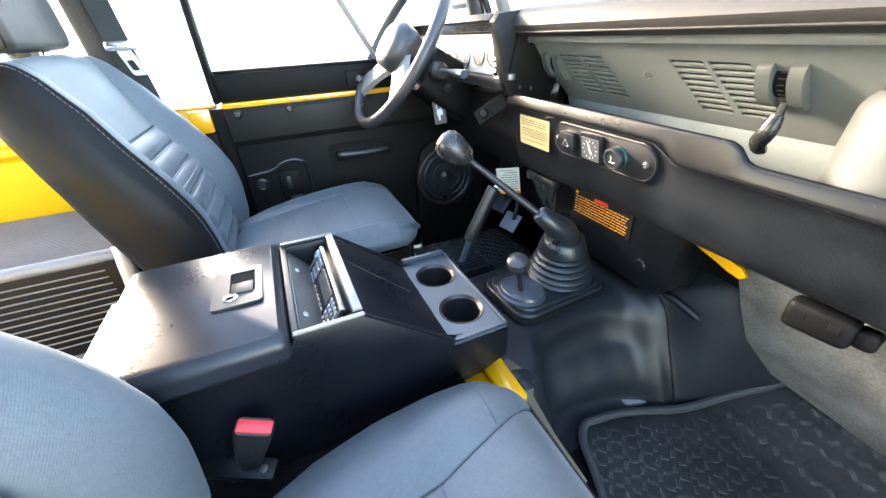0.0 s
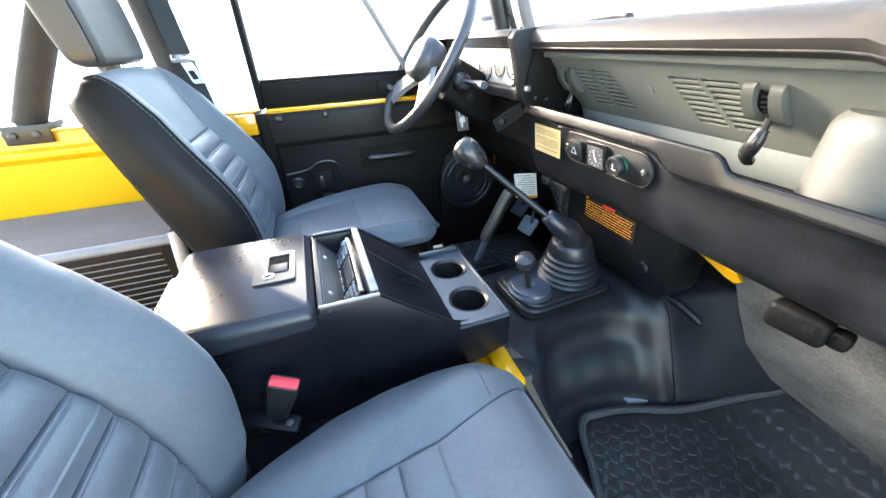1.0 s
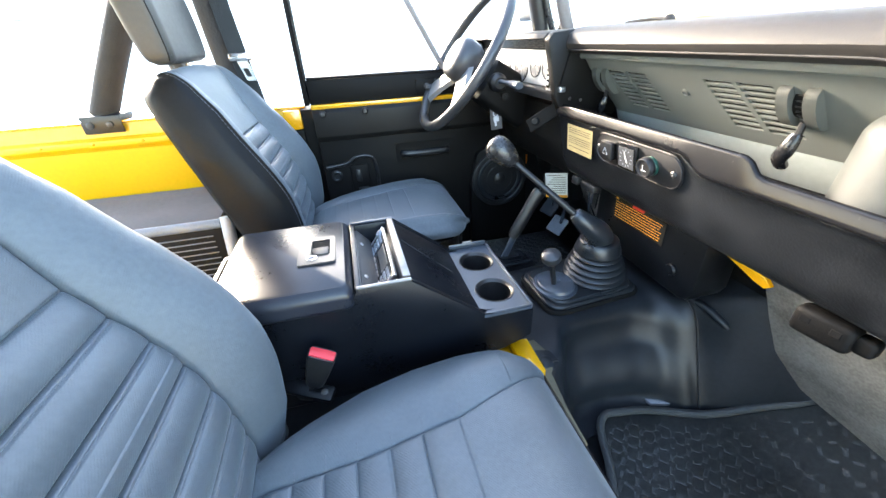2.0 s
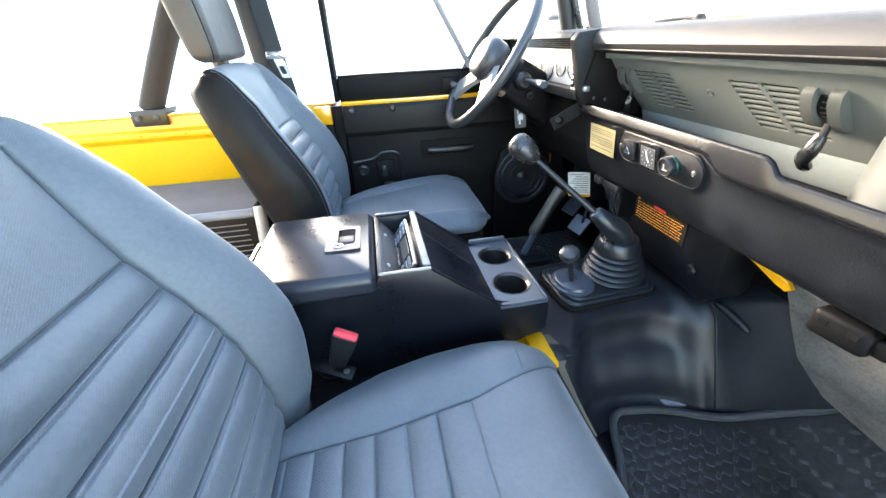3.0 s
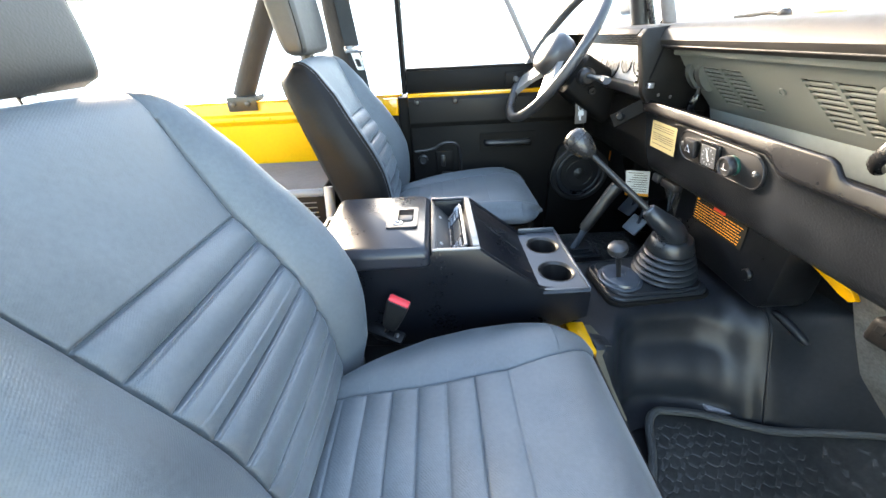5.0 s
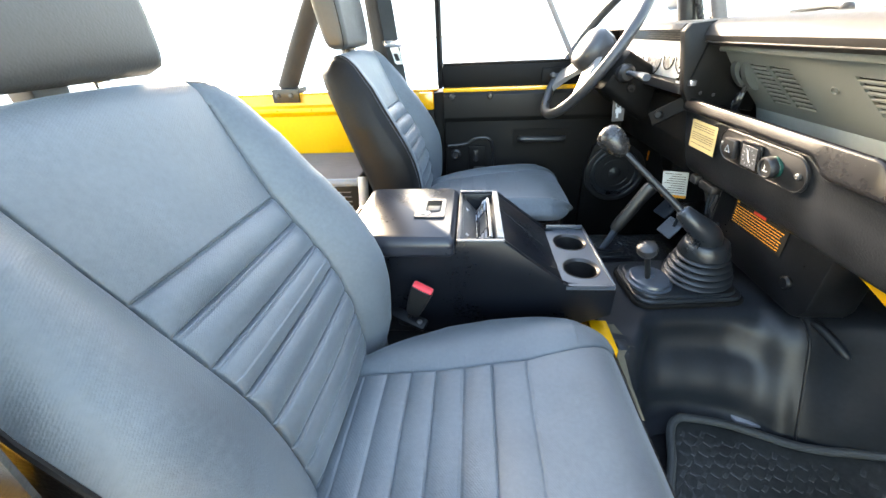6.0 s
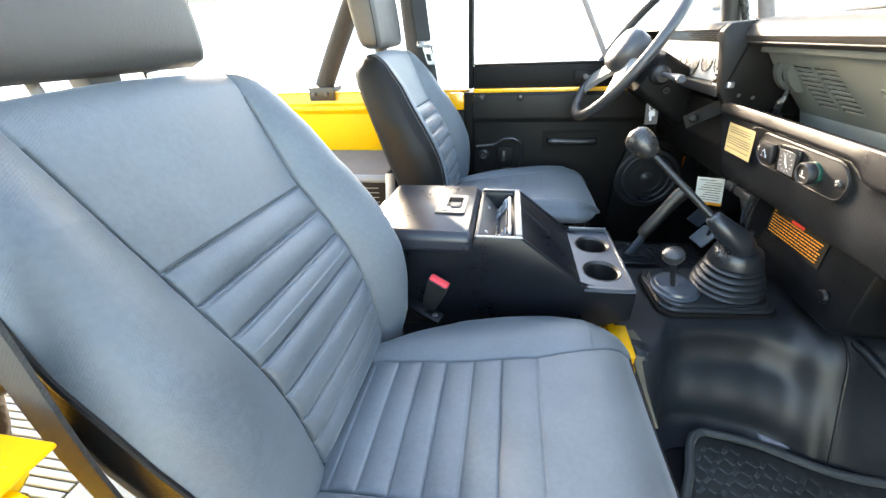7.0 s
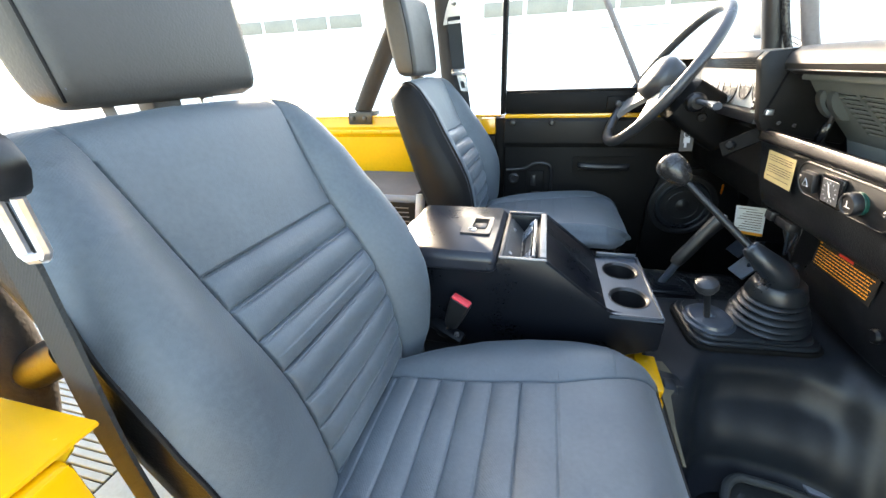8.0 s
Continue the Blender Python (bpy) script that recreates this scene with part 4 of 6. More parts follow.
outer = [V(-0.312 + u + v * -0.28, 0.695, 0.728 + v) for u, v in round_rect(0.028, 0.056, 0.005)]
hole = [V(-0.312 + u + v * -0.28, 0.695, 0.722 + v) for u, v in round_rect(0.014, 0.022, 0.003)]
holed(bm, outer, [hole], (0, 0.003, 0))
part("blade", bm, M_CHROME, tg)

belt = thing("seat_belt", (-0.33, -0.62, 0.30), "black passenger seat belt hanging beside the seat", "seat belt", "seat belts")
bm = B()
ribbon(bm, [V(-0.285, -0.640, 0.98), V(-0.289, -0.630, 0.84), V(-0.304, -0.621, 0.714), V(-0.311, -0.620, 0.655), V(-0.326, -0.620, 0.541), V(-0.328, -0.620, 0.45), V(-0.328, -0.620, 0.245)], (0.985, -0.17, 0.0), 0.046)
part("webbing", bm, M_WEB, belt)
bm = B()
prism(bm, [(-0.320, 0.742), (-0.308, 0.726), (-0.272, 0.731), (-0.262, 0.748), (-0.270, 0.764), (-0.304, 0.768)], -0.634, -0.614, "y", 0.006)
tg = part("tongue", bm, M_PLASTIC, belt, "black covered tongue")
bm = B()
tube(bm, [(-0.2585, -0.630, 0.735), (-0.2600, -0.630, 0.7065), (-0.263, -0.630, 0.7035)], 0.0030, 8)
tube(bm, [(-0.2760, -0.630, 0.733), (-0.2775, -0.630, 0.7040), (-0.274, -0.630, 0.7010), (-0.263, -0.630, 0.7030)], 0.0030, 8)
part("blade", bm, M_METAL, tg, "bright steel blade")

# ---- centre console ----
con = thing("centre_console", (0, 0, 0.235), "black vinyl centre console with bin, stereo and cup holders", "console")
HY = 0.1225
sidep = [(-0.335, 0.24), (-0.335, 0.425), (-0.09, 0.436), (-0.085, 0.458), (0.002, 0.458), (0.118, 0.366), (0.130, 0.358), (0.219, 0.350), (0.219, 0.290), (0.165, 0.268), (-0.1, 0.24)]
for s in (-1, 1):
    bm = B()
    prism(bm, sidep, s * HY - 0.006 * (s > 0) * 2, s * HY + 0.006 * (s < 0) * 2, "y", 0.003)
    part("side_panel", bm, M_CONSOLE, con)
bm = B()
prism(bm, [(-0.004, 0.4575), (0.001, 0.4575), (0.120, 0.363), (0.120, 0.350), (0.0, 0.44)], -HY + 0.0125, HY - 0.0125, "y", 0.0015)
slope = part("slope_panel", bm, M_CONSOLE, con, "sloping black vinyl front panel")
for s in (-1, 1):
    bm = B()
    tube(bm, [(0.004, s * (HY - 0.004), 0.4578), (0.118, s * (HY - 0.004), 0.3668)], 0.0016, 6)
    part("seam", bm, M_CONSOLE, slope)
bm = B()
tube(bm, [(0.002, 0.030, 0.4585), (0.060, 0.012, 0.4105), (0.100, 0.000, 0.3790)], 0.0007, 6)
part("seam", bm, M_CONSOLE, slope)
# pale worn rim round the bin
bm = B()
box(bm, (-0.083, -HY - 0.001, 0.4585), (0.003, -HY + 0.0060, 0.4612), 0.0010)
part("rim", bm, M_RAW, con, "pale worn bin rim")
bm = B()
box(bm, (-0.083, HY - 0.0085, 0.4585), (0.003, HY + 0.001, 0.4625), 0.0015)
part("rim", bm, M_TRAY, con)
bm = B()
box(bm, (-0.009, -HY + 0.0108, 0.4585), (0.003, HY - 0.0088, 0.4625), 0.0015)
part("rim", bm, M_RAW, con, "pale worn bin rim")
bm = B()
box(bm, (-0.088, -0.110, 0.365), (-0.002, 0.110, 0.372), 0.001)
part("bin_floor", bm, M_CONSOLE, con)
bm = B()
box(bm, (-0.084, -0.110, 0.372), (-0.074, 0.110, 0.448), 0.002)
rear = part("bin_rear_wall", bm, M_HUB, con)
for y in (-0.06, 0.06):
    bm = B()
    lathe(bm, [(0.004, 0), (0.004, 0.002), (0.0, 0.003)], 10, aim((-0.074, y, 0.425), (1, 0, 0)))
    part("screw", bm, M_METAL, rear)
bm = B()
prism(bm, [(-0.0735, 0.446), (-0.0735, 0.449), (-0.046, 0.4165), (-0.048, 0.4130)], -0.109, 0.109, "y", 0.001)
shelf = part("bin_shelf", bm, M_HUB, con, "dark grey sloping plate in the bin")
for y in (-0.062, 0.058):
    bm = B()
    lathe(bm, [(0.0042, 0), (0.0036, 0.002), (0.0, 0.0024)], 12, aim((-0.066, y, 0.4402), (0.76, 0, 0.65)))
    part("screw", bm, M_METAL, shelf)
bm = B()
prism(bm, [(-0.003, 0.457), (-0.010, 0.457), (-0.034, 0.372), (-0.003, 0.372)], -0.110, 0.110, "y", 0.001)
part("bin_front_wall", bm, M_CONSOLE, con)
# lid
bm = B()
lx0, lx1 = -0.300, -0.087
loops = []
for k in range(17):
    t = k / 16
    zz = 0.428 + 0.040 * t
    ins = 0.010 * (max(0.0, (t - 0.55) / 0.45)) ** 2.0 + 0.004 * (max(0.0, (0.2 - t) / 0.2)) ** 2
    loops.append([V((lx0 + lx1) / 2 + u, v, zz) for u, v in round_rect(lx1 - lx0 - 2 * ins, 0.262 - 2 * ins, 0.014, 6)])
loft(bm, loops)
lid = part("lid", bm, M_LEATHER, con, "padded worn black leather lid", 40)
bm = B()
outer = [V(-0.142 + u, 0.002 + v, 0.4685) for u, v in round_rect(0.062, 0.094, 0.006)]
hole = [V(-0.136 + u, 0.010 + v, 0.4685) for u, v in round_rect(0.032, 0.056, 0.003)]
holed(bm, outer, [hole], (0, 0, 0.0035))
latch = part("latch_plate", bm, M_WHEEL, lid, "black latch plate")
bm = B()
box(bm, (-0.151, -0.016, 0.4695), (-0.121, 0.036, 0.4705), 0.0004)
part("recess", bm, M_DARK, latch)
bm = B()
box(bm, (-0.150, -0.020, 0.4712), (-0.122, 0.006, 0.4745), 0.002)
part("paddle", bm, M_PLASTIC, latch)
bm = B()
lathe(bm, [(0.009, 0), (0.009, 0.002), (0.006, 0.0024), (0.005, 0.0005), (0, 0.0005)], 18, Matrix.Translation((-0.150, -0.026, 0.4715)))
part("lock", bm, M_METAL, latch)
bm = B()
box(bm, (-0.0855, -0.1215, 0.437), (-0.0765, 0.1215, 0.4575), 0.002)
part("hinge_strip", bm, M_PLASTIC, con)
# stereo
rm = Matrix.Translation((-0.031, 0.0, 0.428)) @ pose(0, 0, 0, 0, -55, 0)
st = thing("car_stereo", (-0.022, 0, 0.38), "car stereo with silver keys set in the console bin", "stereo")
bm = B()
box(bm, (-0.028, -0.092, -0.02), (0.028, 0.092, 0.006), 0.003, 2, rm)
part("face", bm, M_GLOSS, st)
bm = B()
box(bm, (-0.0285, -0.0935, 0.002), (0.0285, -0.0905, 0.0085), 0.001, 1, rm)
box(bm, (-0.0285, 0.0905, 0.002), (0.0285, 0.0935, 0.0085), 0.001, 1, rm)
box(bm, (0.0255, -0.0905, 0.002), (0.0285, 0.0905, 0.0085), 0.001, 1, rm)
part("bezel", bm, M_METAL, st)
bm = B()
box(bm, (-0.004, -0.040, 0.0062), (0.018, 0.035, 0.0072), 0.0005, 1, rm)
part("display", bm, M_DIAL, st)
for i in range(4):
    for j in range(4):
        bm = B()
        box(bm, (-0.022 + i * 0.0105, -0.087 + j * 0.0105, 0.006), (-0.0145 + i * 0.0105, -0.0795 + j * 0.0105, 0.0085), 0.0008, 1, rm)
        part("key", bm, M_TRIM if (i + j) % 3 else M_RAW, st)
for j in range(6):
    bm = B()
    box(bm, (-0.021, -0.036 + j * 0.0125, 0.006), (-0.014, -0.027 + j * 0.0125, 0.0080), 0.0008, 1, rm)
    part("key", bm, M_RAW if j % 2 else M_TRAY, st)
for i in range(4):
    for j in range(3):
        bm = B()
        box(bm, (-0.021 + i * 0.0105, 0.046 + j * 0.011, 0.006), (-0.0135 + i * 0.0105, 0.054 + j * 0.011, 0.0085), 0.0008, 1, rm)
        part("key", bm, M_TRIM, st)
bm = B()
lathe(bm, [(0.007, 0), (0.007, 0.005), (0.006, 0.006), (0, 0.006)], 20, rm @ Matrix.Translation((0.016, 0.083, 0.006)))
part("knob", bm, M_TRIM, st, "bluish volume knob")
# cup tray
bm = B()
tz = 0.3585
outer = [V(0.1695 + u, v, tz) for u, v in round_rect(0.097, 0.247, 0.007)]
holes = [[V(0.168 + 0.0345 * math.cos(2 * math.pi * k / 40), c + 0.0365 * math.sin(2 * math.pi * k / 40), tz) for k in range(40)] for c in (-0.056, 0.054)]
holed(bm, outer, holes, (0, 0, -0.006))
tray = part("cup_tray", bm, M_TRAY, con, "satin black cup holder tray")
for c in (-0.056, 0.054):
    bm = B()
    lathe(bm, [(0.0345, -0.002), (0.0365, 0.0005), (0.0385, 0.0012), (0.0395, -0.001), (0.0395, -0.004), (0.034, -0.006), (0.033, -0.060), (0.0, -0.060), (0.0, -0.057), (0.0315, -0.057), (0.0325, -0.004)], 40, Matrix.Translation((0.168, c, tz)) @ Matrix.Diagonal((0.97, 1.0, 1, 1)), True)
    part("cup_holder", bm, M_PLASTIC, tray)
    # pale ring drawn in as the highlight inside the cup
    bm = B()
    tube(bm, [V(0.168 + 0.0325 * math.cos(2 * math.pi * k / 40), c + 0.0338 * math.sin(2 * math.pi * k / 40), tz - 0.013) for k in range(40)], 0.0011, 6, ring=True)
    part("ring", bm, M_RIBLIGHT, tray)
bm = B()
box(bm, (0.2115, -0.121, tz + 0.0002), (0.2165, 0.121, tz + 0.0045), 0.0015)
box(bm, (0.124, 0.1165, tz + 0.0002), (0.2115, 0.1225, tz + 0.012), 0.003)
box(bm, (0.124, -0.1225, tz + 0.0002), (0.2115, -0.1185, tz + 0.0025), 0.001)
part("tray_rim", bm, M_TRAY, tray)
bm = B()
box(bm, (0.2105, -0.1105, 0.275), (0.2190, 0.1105, 0.3515), 0.003)
part("front_panel", bm, M_CONSOLE, con)
bm = B()
box(bm, (-0.335, -0.110, 0.25), (-0.325, 0.110, 0.425), 0.002)
part("rear_panel", bm, M_CONSOLE, con)

# ---- gear levers ----
PL = Matrix.Translation((0.428, 0.052, 0.254)) @ pose(0, 0, 0, 0, -2, 2)
gp = thing("lever_base_plate", (0.43, 0.03, 0.24), "black rubber gaiter base plate on the tunnel", "gaiter plate")
# lowest layer is near black to stand for the shadow beneath the plate
for k, (w, h, z0, z1) in enumerate(((0.240, 0.174, -0.016, -0.004), (0.230, 0.164, -0.003, 0.004), (0.212, 0.148, 0.0045, 0.011))):
    bm = B()
    loft(bm, [[PL @ V(u, v, z0) for u, v in round_rect(w, h, 0.034)], [PL @ V(u, v, z1 - 0.003) for u, v in round_rect(w, h, 0.034)], [PL @ V(u, v, z1) for u, v in round_rect(w - 0.006, h - 0.006, 0.031)]])
    part("plate", bm, M_BOOT if k else M_DARK, gp)
# main lever
gl = thing("gear_lever", (0.456, 0.036, 0.26), "long gear lever with worn black knob and ribbed gaiter", "gear lever")
bm = B()
prof = [(0.074, 0.0), (0.074, 0.004)]
for k, r in enumerate((0.071, 0.0695, 0.065, 0.060, 0.0545)):
    z = 0.006 + k * 0.0138
    prof += [(r - 0.015, z), (r - 0.003, z + 0.0030), (r, z + 0.0062), (r - 0.002, z + 0.0092), (r - 0.015, z + 0.0125)]
prof += [(0.051, 0.076), (0.0515, 0.079), (0.0470, 0.093), (0.0435, 0.104), (0.040, 0.107), (0.034, 0.108)]
lathe(bm, prof, 44, aim((0.468, 0.050, 0.264), V(-0.05, -0.06, 1)))
part("gaiter", bm, M_BOOT, gl, "ribbed black rubber gaiter", 45)
bm = B()
tube(bm, spline([V(0.463, 0.045, 0.352), V(0.459, 0.041, 0.370), V(0.446, 0.034, 0.392), V(0.416, 0.035, 0.418), V(0.392, 0.048, 0.440)], 5),
     [0.037, 0.032, 0.0310, 0.0308, 0.0306, 0.0306, 0.0306, 0.0306, 0.030, 0.029, 0.028, 0.027, 0.026, 0.0248, 0.0235, 0.0222, 0.0208, 0.0195, 0.018, 0.016, 0.012], 24)
part("upper_gaiter", bm, M_BOOT, gl)
bm = B()
tube(bm, [(0.402, 0.042, 0.430), (0.345, 0.084, 0.484), (0.285, 0.130, 0.541)], [0.0075, 0.0072, 0.0062], 12)
part("shaft", bm, M_PLASTIC, gl)
bm = B()
lathe(bm, [(0.0145, 0), (0.0155, 0.002), (0.0145, 0.006), (0.009, 0.008)], 18, aim((0.397, 0.045, 0.436), V(-0.64, 0.48, 0.60)))
part("collar", bm, M_TRAY, gl)
kd = V(-0.66, 0.42, 0.62).normalized()
bm = B()
lathe(bm, [(0.009, -0.036), (0.016, -0.030), (0.0235, -0.016), (0.0275, 0.0), (0.0285, 0.012), (0.027, 0.024), (0.021, 0.033), (0.010, 0.038), (0.0, 0.039)], 28, aim((0.262, 0.147, 0.562), kd))
kn = part("knob", bm, M_LIP, gl, "worn shiny black knob")
bm = B()
tube(bm, [aim((0.262, 0.147, 0.562), kd) @ V(0.0287 * math.cos(2 * math.pi * k / 32), 0.0287 * math.sin(2 * math.pi * k / 32), 0.011) for k in range(32)], 0.0006, 5, ring=True)
part("joint_ring", bm, M_DARK, kn)
# transfer lever
tl = thing("transfer_lever", (0.345, 0.0, 0.26), "short transfer lever with round black knob", "gear lever")
bm = B()
T0 = V(0.360, 0.040, 0.262)
lathe(bm, [(0.053, -0.002), (0.053, 0.004), (0.049, 0.006), (0.047, 0.006), (0.045, 0.012), (0.042, 0.014), (0.012, 0.0155), (0.009, 0.020)], 36, Matrix.Translation(T0) @ Matrix.Diagonal((0.92, 1.05, 1, 1)))
part("gaiter", bm, M_TRAY, tl, "grey worn rubber disc")
bm = B()
tube(bm, [(0.352, 0.031, 0.274), (0.328, 0.0135, 0.354)], 0.0060, 10)
part("shaft", bm, M_PLASTIC, tl)
bm = B()
lathe(bm, [(0.009, -0.012), (0.016, -0.009), (0.0212, 0.0), (0.0220, 0.005), (0.020, 0.013), (0.0125, 0.018), (0.0, 0.0195)], 28, aim((0.325, 0.011, 0.360), V(-0.27, -0.2, 1)))
kn = part("knob", bm, M_WHEEL, tl)
bm = B()
for a, b in (((-0.008, -0.008), (-0.008, 0.008)), ((0.008, -0.008), (0.008, 0.008)), ((-0.008, 0.0), (0.008, 0.0))):
    mk = aim((0.325, 0.011, 0.360), V(-0.27, -0.2, 1))
    tube(bm, [mk @ V(a[0] * 0.7, a[1] * 0.7, 0.0180), mk @ V(b[0] * 0.7, b[1] * 0.7, 0.0180)], 0.0006, 5)
part("shift_pattern", bm, M_TRIM, kn)
# handbrake
hb = thing("handbrake", (0.32, 0.27, 0.0), "black handbrake lever with gaiter in the driver footwell", "handbrake")
bm = B()
box(bm, (0.28, 0.245, 0.0), (0.425, 0.345, 0.186), 0.010)
part("mount", bm, M_BLACK, hb)
bm = B()
for k in range(4):
    loft(bm, [[V(0.360 + u - 0.004 * k, 0.300 + v - 0.004 * k, z) for u, v in round_rect(0.112 - 0.016 * k, 0.076 - 0.010 * k, 0.012, 4)] for z in (0.186 + 0.008 * k, 0.192 + 0.008 * k)])
tube(bm, [V(0.360 + u, 0.300 + v, 0.193) for u, v in round_rect(0.112, 0.076, 0.012, 4)], 0.004, 6, ring=True)
part("gaiter", bm, M_BOOT, hb)
bm = B()
tube(bm, [(0.330, 0.280, 0.205), (0.362, 0.272, 0.290)], 0.0075, 10, flat=1.4)
part("shaft", bm, M_TRAY, hb)
bm = B()
tube(bm, spline([V(0.352, 0.273, 0.278), V(0.380, 0.271, 0.330), V(0.412, 0.270, 0.388), V(0.428, 0.270, 0.410)], 5), [0.010, 0.0125, 0.0135, 0.0135, 0.0135, 0.0135, 0.0135, 0.0135, 0.0135, 0.0138, 0.014, 0.0145, 0.015, 0.015, 0.015, 0.011][:16], 12, flat=1.3)
part("grip", bm, M_PLASTIC, hb, "smooth black grip")
bm = B()
lathe(bm, [(0.006, 0), (0.006, 0.010), (0.004, 0.013)], 12, aim((0.430, 0.270, 0.412), V(0.5, 0, 0.86)))
part("button", bm, M_METAL, hb)


# ---- dashboard ----
def lip_top(y):
    return ip(y, [-0.80, -0.262, -0.250, -0.236, -0.224, 0.3], [0.604, 0.606, 0.609, 0.624, 0.6285, 0.632])


def dash_section(y):
    zt = lip_top(y)
    zb = ip(y, [-0.80, -0.172, -0.160, -0.140, -0.126, 0.3], [0.587, 0.589, 0.592, 0.609, 0.612, 0.612])
    pts = [(0.640, 0.560), (0.500, 0.560), (0.4598, zt - 0.010), (0.4590, zt + 0.001), (0.4575, zt + 0.0026), (0.4545, zt + 0.0024), (0.4520, zt + 0.0004), (0.4512, zt - 0.0022), (0.4478, zb + 0.0040), (0.4474, zb + 0.001), (0.4484, zb - 0.003), (0.452, zb - 0.005),
           (0.458, zb - 0.010), (0.466, 0.565), (0.474, 0.530), (0.486, 0.490), (0.496, 0.468), (0.506, 0.458), (0.522, 0.452), (0.640, 0.448)]
    return [V(x, y, z) for x, z in pts]


bm = B()
ys = [0.262, 0.258] + [0.255 - k * 0.006 for k in range(170)]
secs = []
for y in ys:
    q = dash_section(y)
    secs.append(q[:2] + [V(0.478, y, q[11].z - 0.001), q[11] + V(0.001, 0, -0.001)] + q[12:])
loft(bm, secs)
dash = thing("dashboard", (0.55, 0.0, 0.45), "black padded lower dashboard with open parcel shelf", "dashboard")
part("lower_fascia", bm, M_DASH, dash, "grained black padded fascia", 50)
# moulded line where the glossy lip steps down
line = spline([V(0.4590, 0.134, 0.597), V(0.4575, 0.120, 0.6030), V(0.4570, 0.090, 0.6045), V(0.4570, -0.105, 0.6045), V(0.4570, -0.125, 0.602), V(0.4605, -0.155, 0.5835), V(0.4610, -0.175, 0.5805), V(0.4612, -0.30, 0.580), V(0.4612, -0.75, 0.578)], 6)
bm = B()
tube(bm, line, 0.0026, 8)
part("moulding_line", bm, M_DASH, dash)
bm = B()
loft(bm, [dash_section(y)[2:12] for y in ys])
part("lip", bm, M_LIPD, dash, "shiny worn shelf lip", 50)
# crash pad
bm = B()
def pad_section(y):
    low = ip(y, [-0.80, -0.352, -0.335, -0.30, 0.3], [0.732, 0.733, 0.741, 0.742, 0.742])
    pts = [(0.760, 0.740), (0.52, low - 0.002), (0.470, low), (0.452, low + 0.008), (0.446, low + 0.020), (0.452, 0.781), (0.466, 0.790), (0.50, 0.794), (0.60, 0.797), (0.760, 0.792)]
    return [V(x, y, z) for x, z in pts]
loft(bm, [pad_section(0.268 - k * 0.0125) for k in range(82)])
pad = solo("crash_pad", bm, M_PAD, "dark grained crash pad along the dashboard top", "crash pad", angle=40)
bm = B()
tube(bm, [pad_section(0.262 - k * 0.025)[3] + V(-0.0008, 0, 0) for k in range(40)], 0.0016, 6)
part("edge_seam", bm, M_PAD, pad)
bm = B()
prism(bm, [(0.44, 0.775), (0.46, 0.789), (0.76, 0.795), (0.76, 0.74), (0.60, 0.74)], 0.2685, 0.80, "y", 0.006)
solo("dash_top", bm, M_PAD, "dark dashboard top behind the binnacle", "dashboard")
# grey vent panel, built flat and tilted into place
dn = V(0.6, 0, -0.8).normalized()
nv = V(-0.8, 0, -0.6).normalized()


def vp(y, d, out=0.0):
    return V(0.495, y, 0.735) + dn * d + nv * out


vent = thing("heater_outlet_unit", (0.55, 0.0, 0.60), "grey green heater vent panel with slotted grilles", "vent panel")
slots = []
for y0, y1 in ((0.186, 0.132), (0.123, 0.070), (-0.066, -0.118), (-0.125, -0.180)):
    for k in range(9):
        d0 = 0.033 + k * 0.0103
        slots.append((y0 - 0.44 * (d0 - 0.033), y1 - 0.40 * (d0 - 0.033), d0, d0 + 0.0066))
bm = B()
outer = [vp(0.258, 0.0), vp(-0.74, 0.0), vp(-0.74, 0.150), vp(0.215, 0.150), vp(0.240, 0.06)]
holed(bm, outer, [[vp(a, c), vp(b, c), vp(b - 0.0025, d), vp(a - 0.0025, d)] for a, b, c, d in slots], nv * -0.004)
part("panel", bm, M_GREY, vent)
bm = B()
box(bm, (0.484, -0.74, 0.730), (0.530, 0.261, 0.7435), 0.004)
part("top_edge", bm, M_GREY, vent, "grey top edge")
for a, b, c, d in slots:
    bm = B()
    q = vp((a + b) / 2 - 0.002, d - 0.0010, -0.0062)
    box(bm, (-0.0036, -abs(a - b) / 2, -0.0005), (0.0036, abs(a - b) / 2, 0.0005), 0.0002, 1, Matrix.Translation(q) @ pose(0, 0, 0, 0, 20, 0))
    part("slat", bm, M_GREYL, vent)
bm = B()
loft(bm, [[vp(0.255, 0.01, -0.03), vp(0.255, 0.150, -0.03), vp(0.255, 0.150, -0.05), vp(0.255, 0.01, -0.05)], [vp(-0.74, 0.01, -0.03), vp(-0.74, 0.150, -0.03), vp(-0.74, 0.150, -0.05), vp(-0.74, 0.01, -0.05)]])
part("duct", bm, M_DARK, vent)
bm = B()
prism(bm, [(0.584, 0.618), (0.600, 0.620), (0.640, 0.560), (0.606, 0.560)], -0.74, 0.222, "y", 0.002)
part("lower_wall", bm, M_GREYL, vent, "pale grey wall behind the shelf")
for y in (-0.02, ):
    bm = B()
    lathe(bm, [(0.0075, 0), (0.0072, 0.0012), (0.0055, 0.0016), (0.0050, 0.0004), (0, 0.0004)], 18, aim(vp(y, 0.066, 0.0), nv))
    part("screw", bm, M_GREY, vent)
for y in (0.10, -0.10, -0.26):
    bm = B()
    lathe(bm, [(0.004, 0), (0.003, 0.002)], 10, aim((0.594, y, 0.598), (-0.9, 0, -0.3)))
    part("screw", bm, M_GREYL, vent)


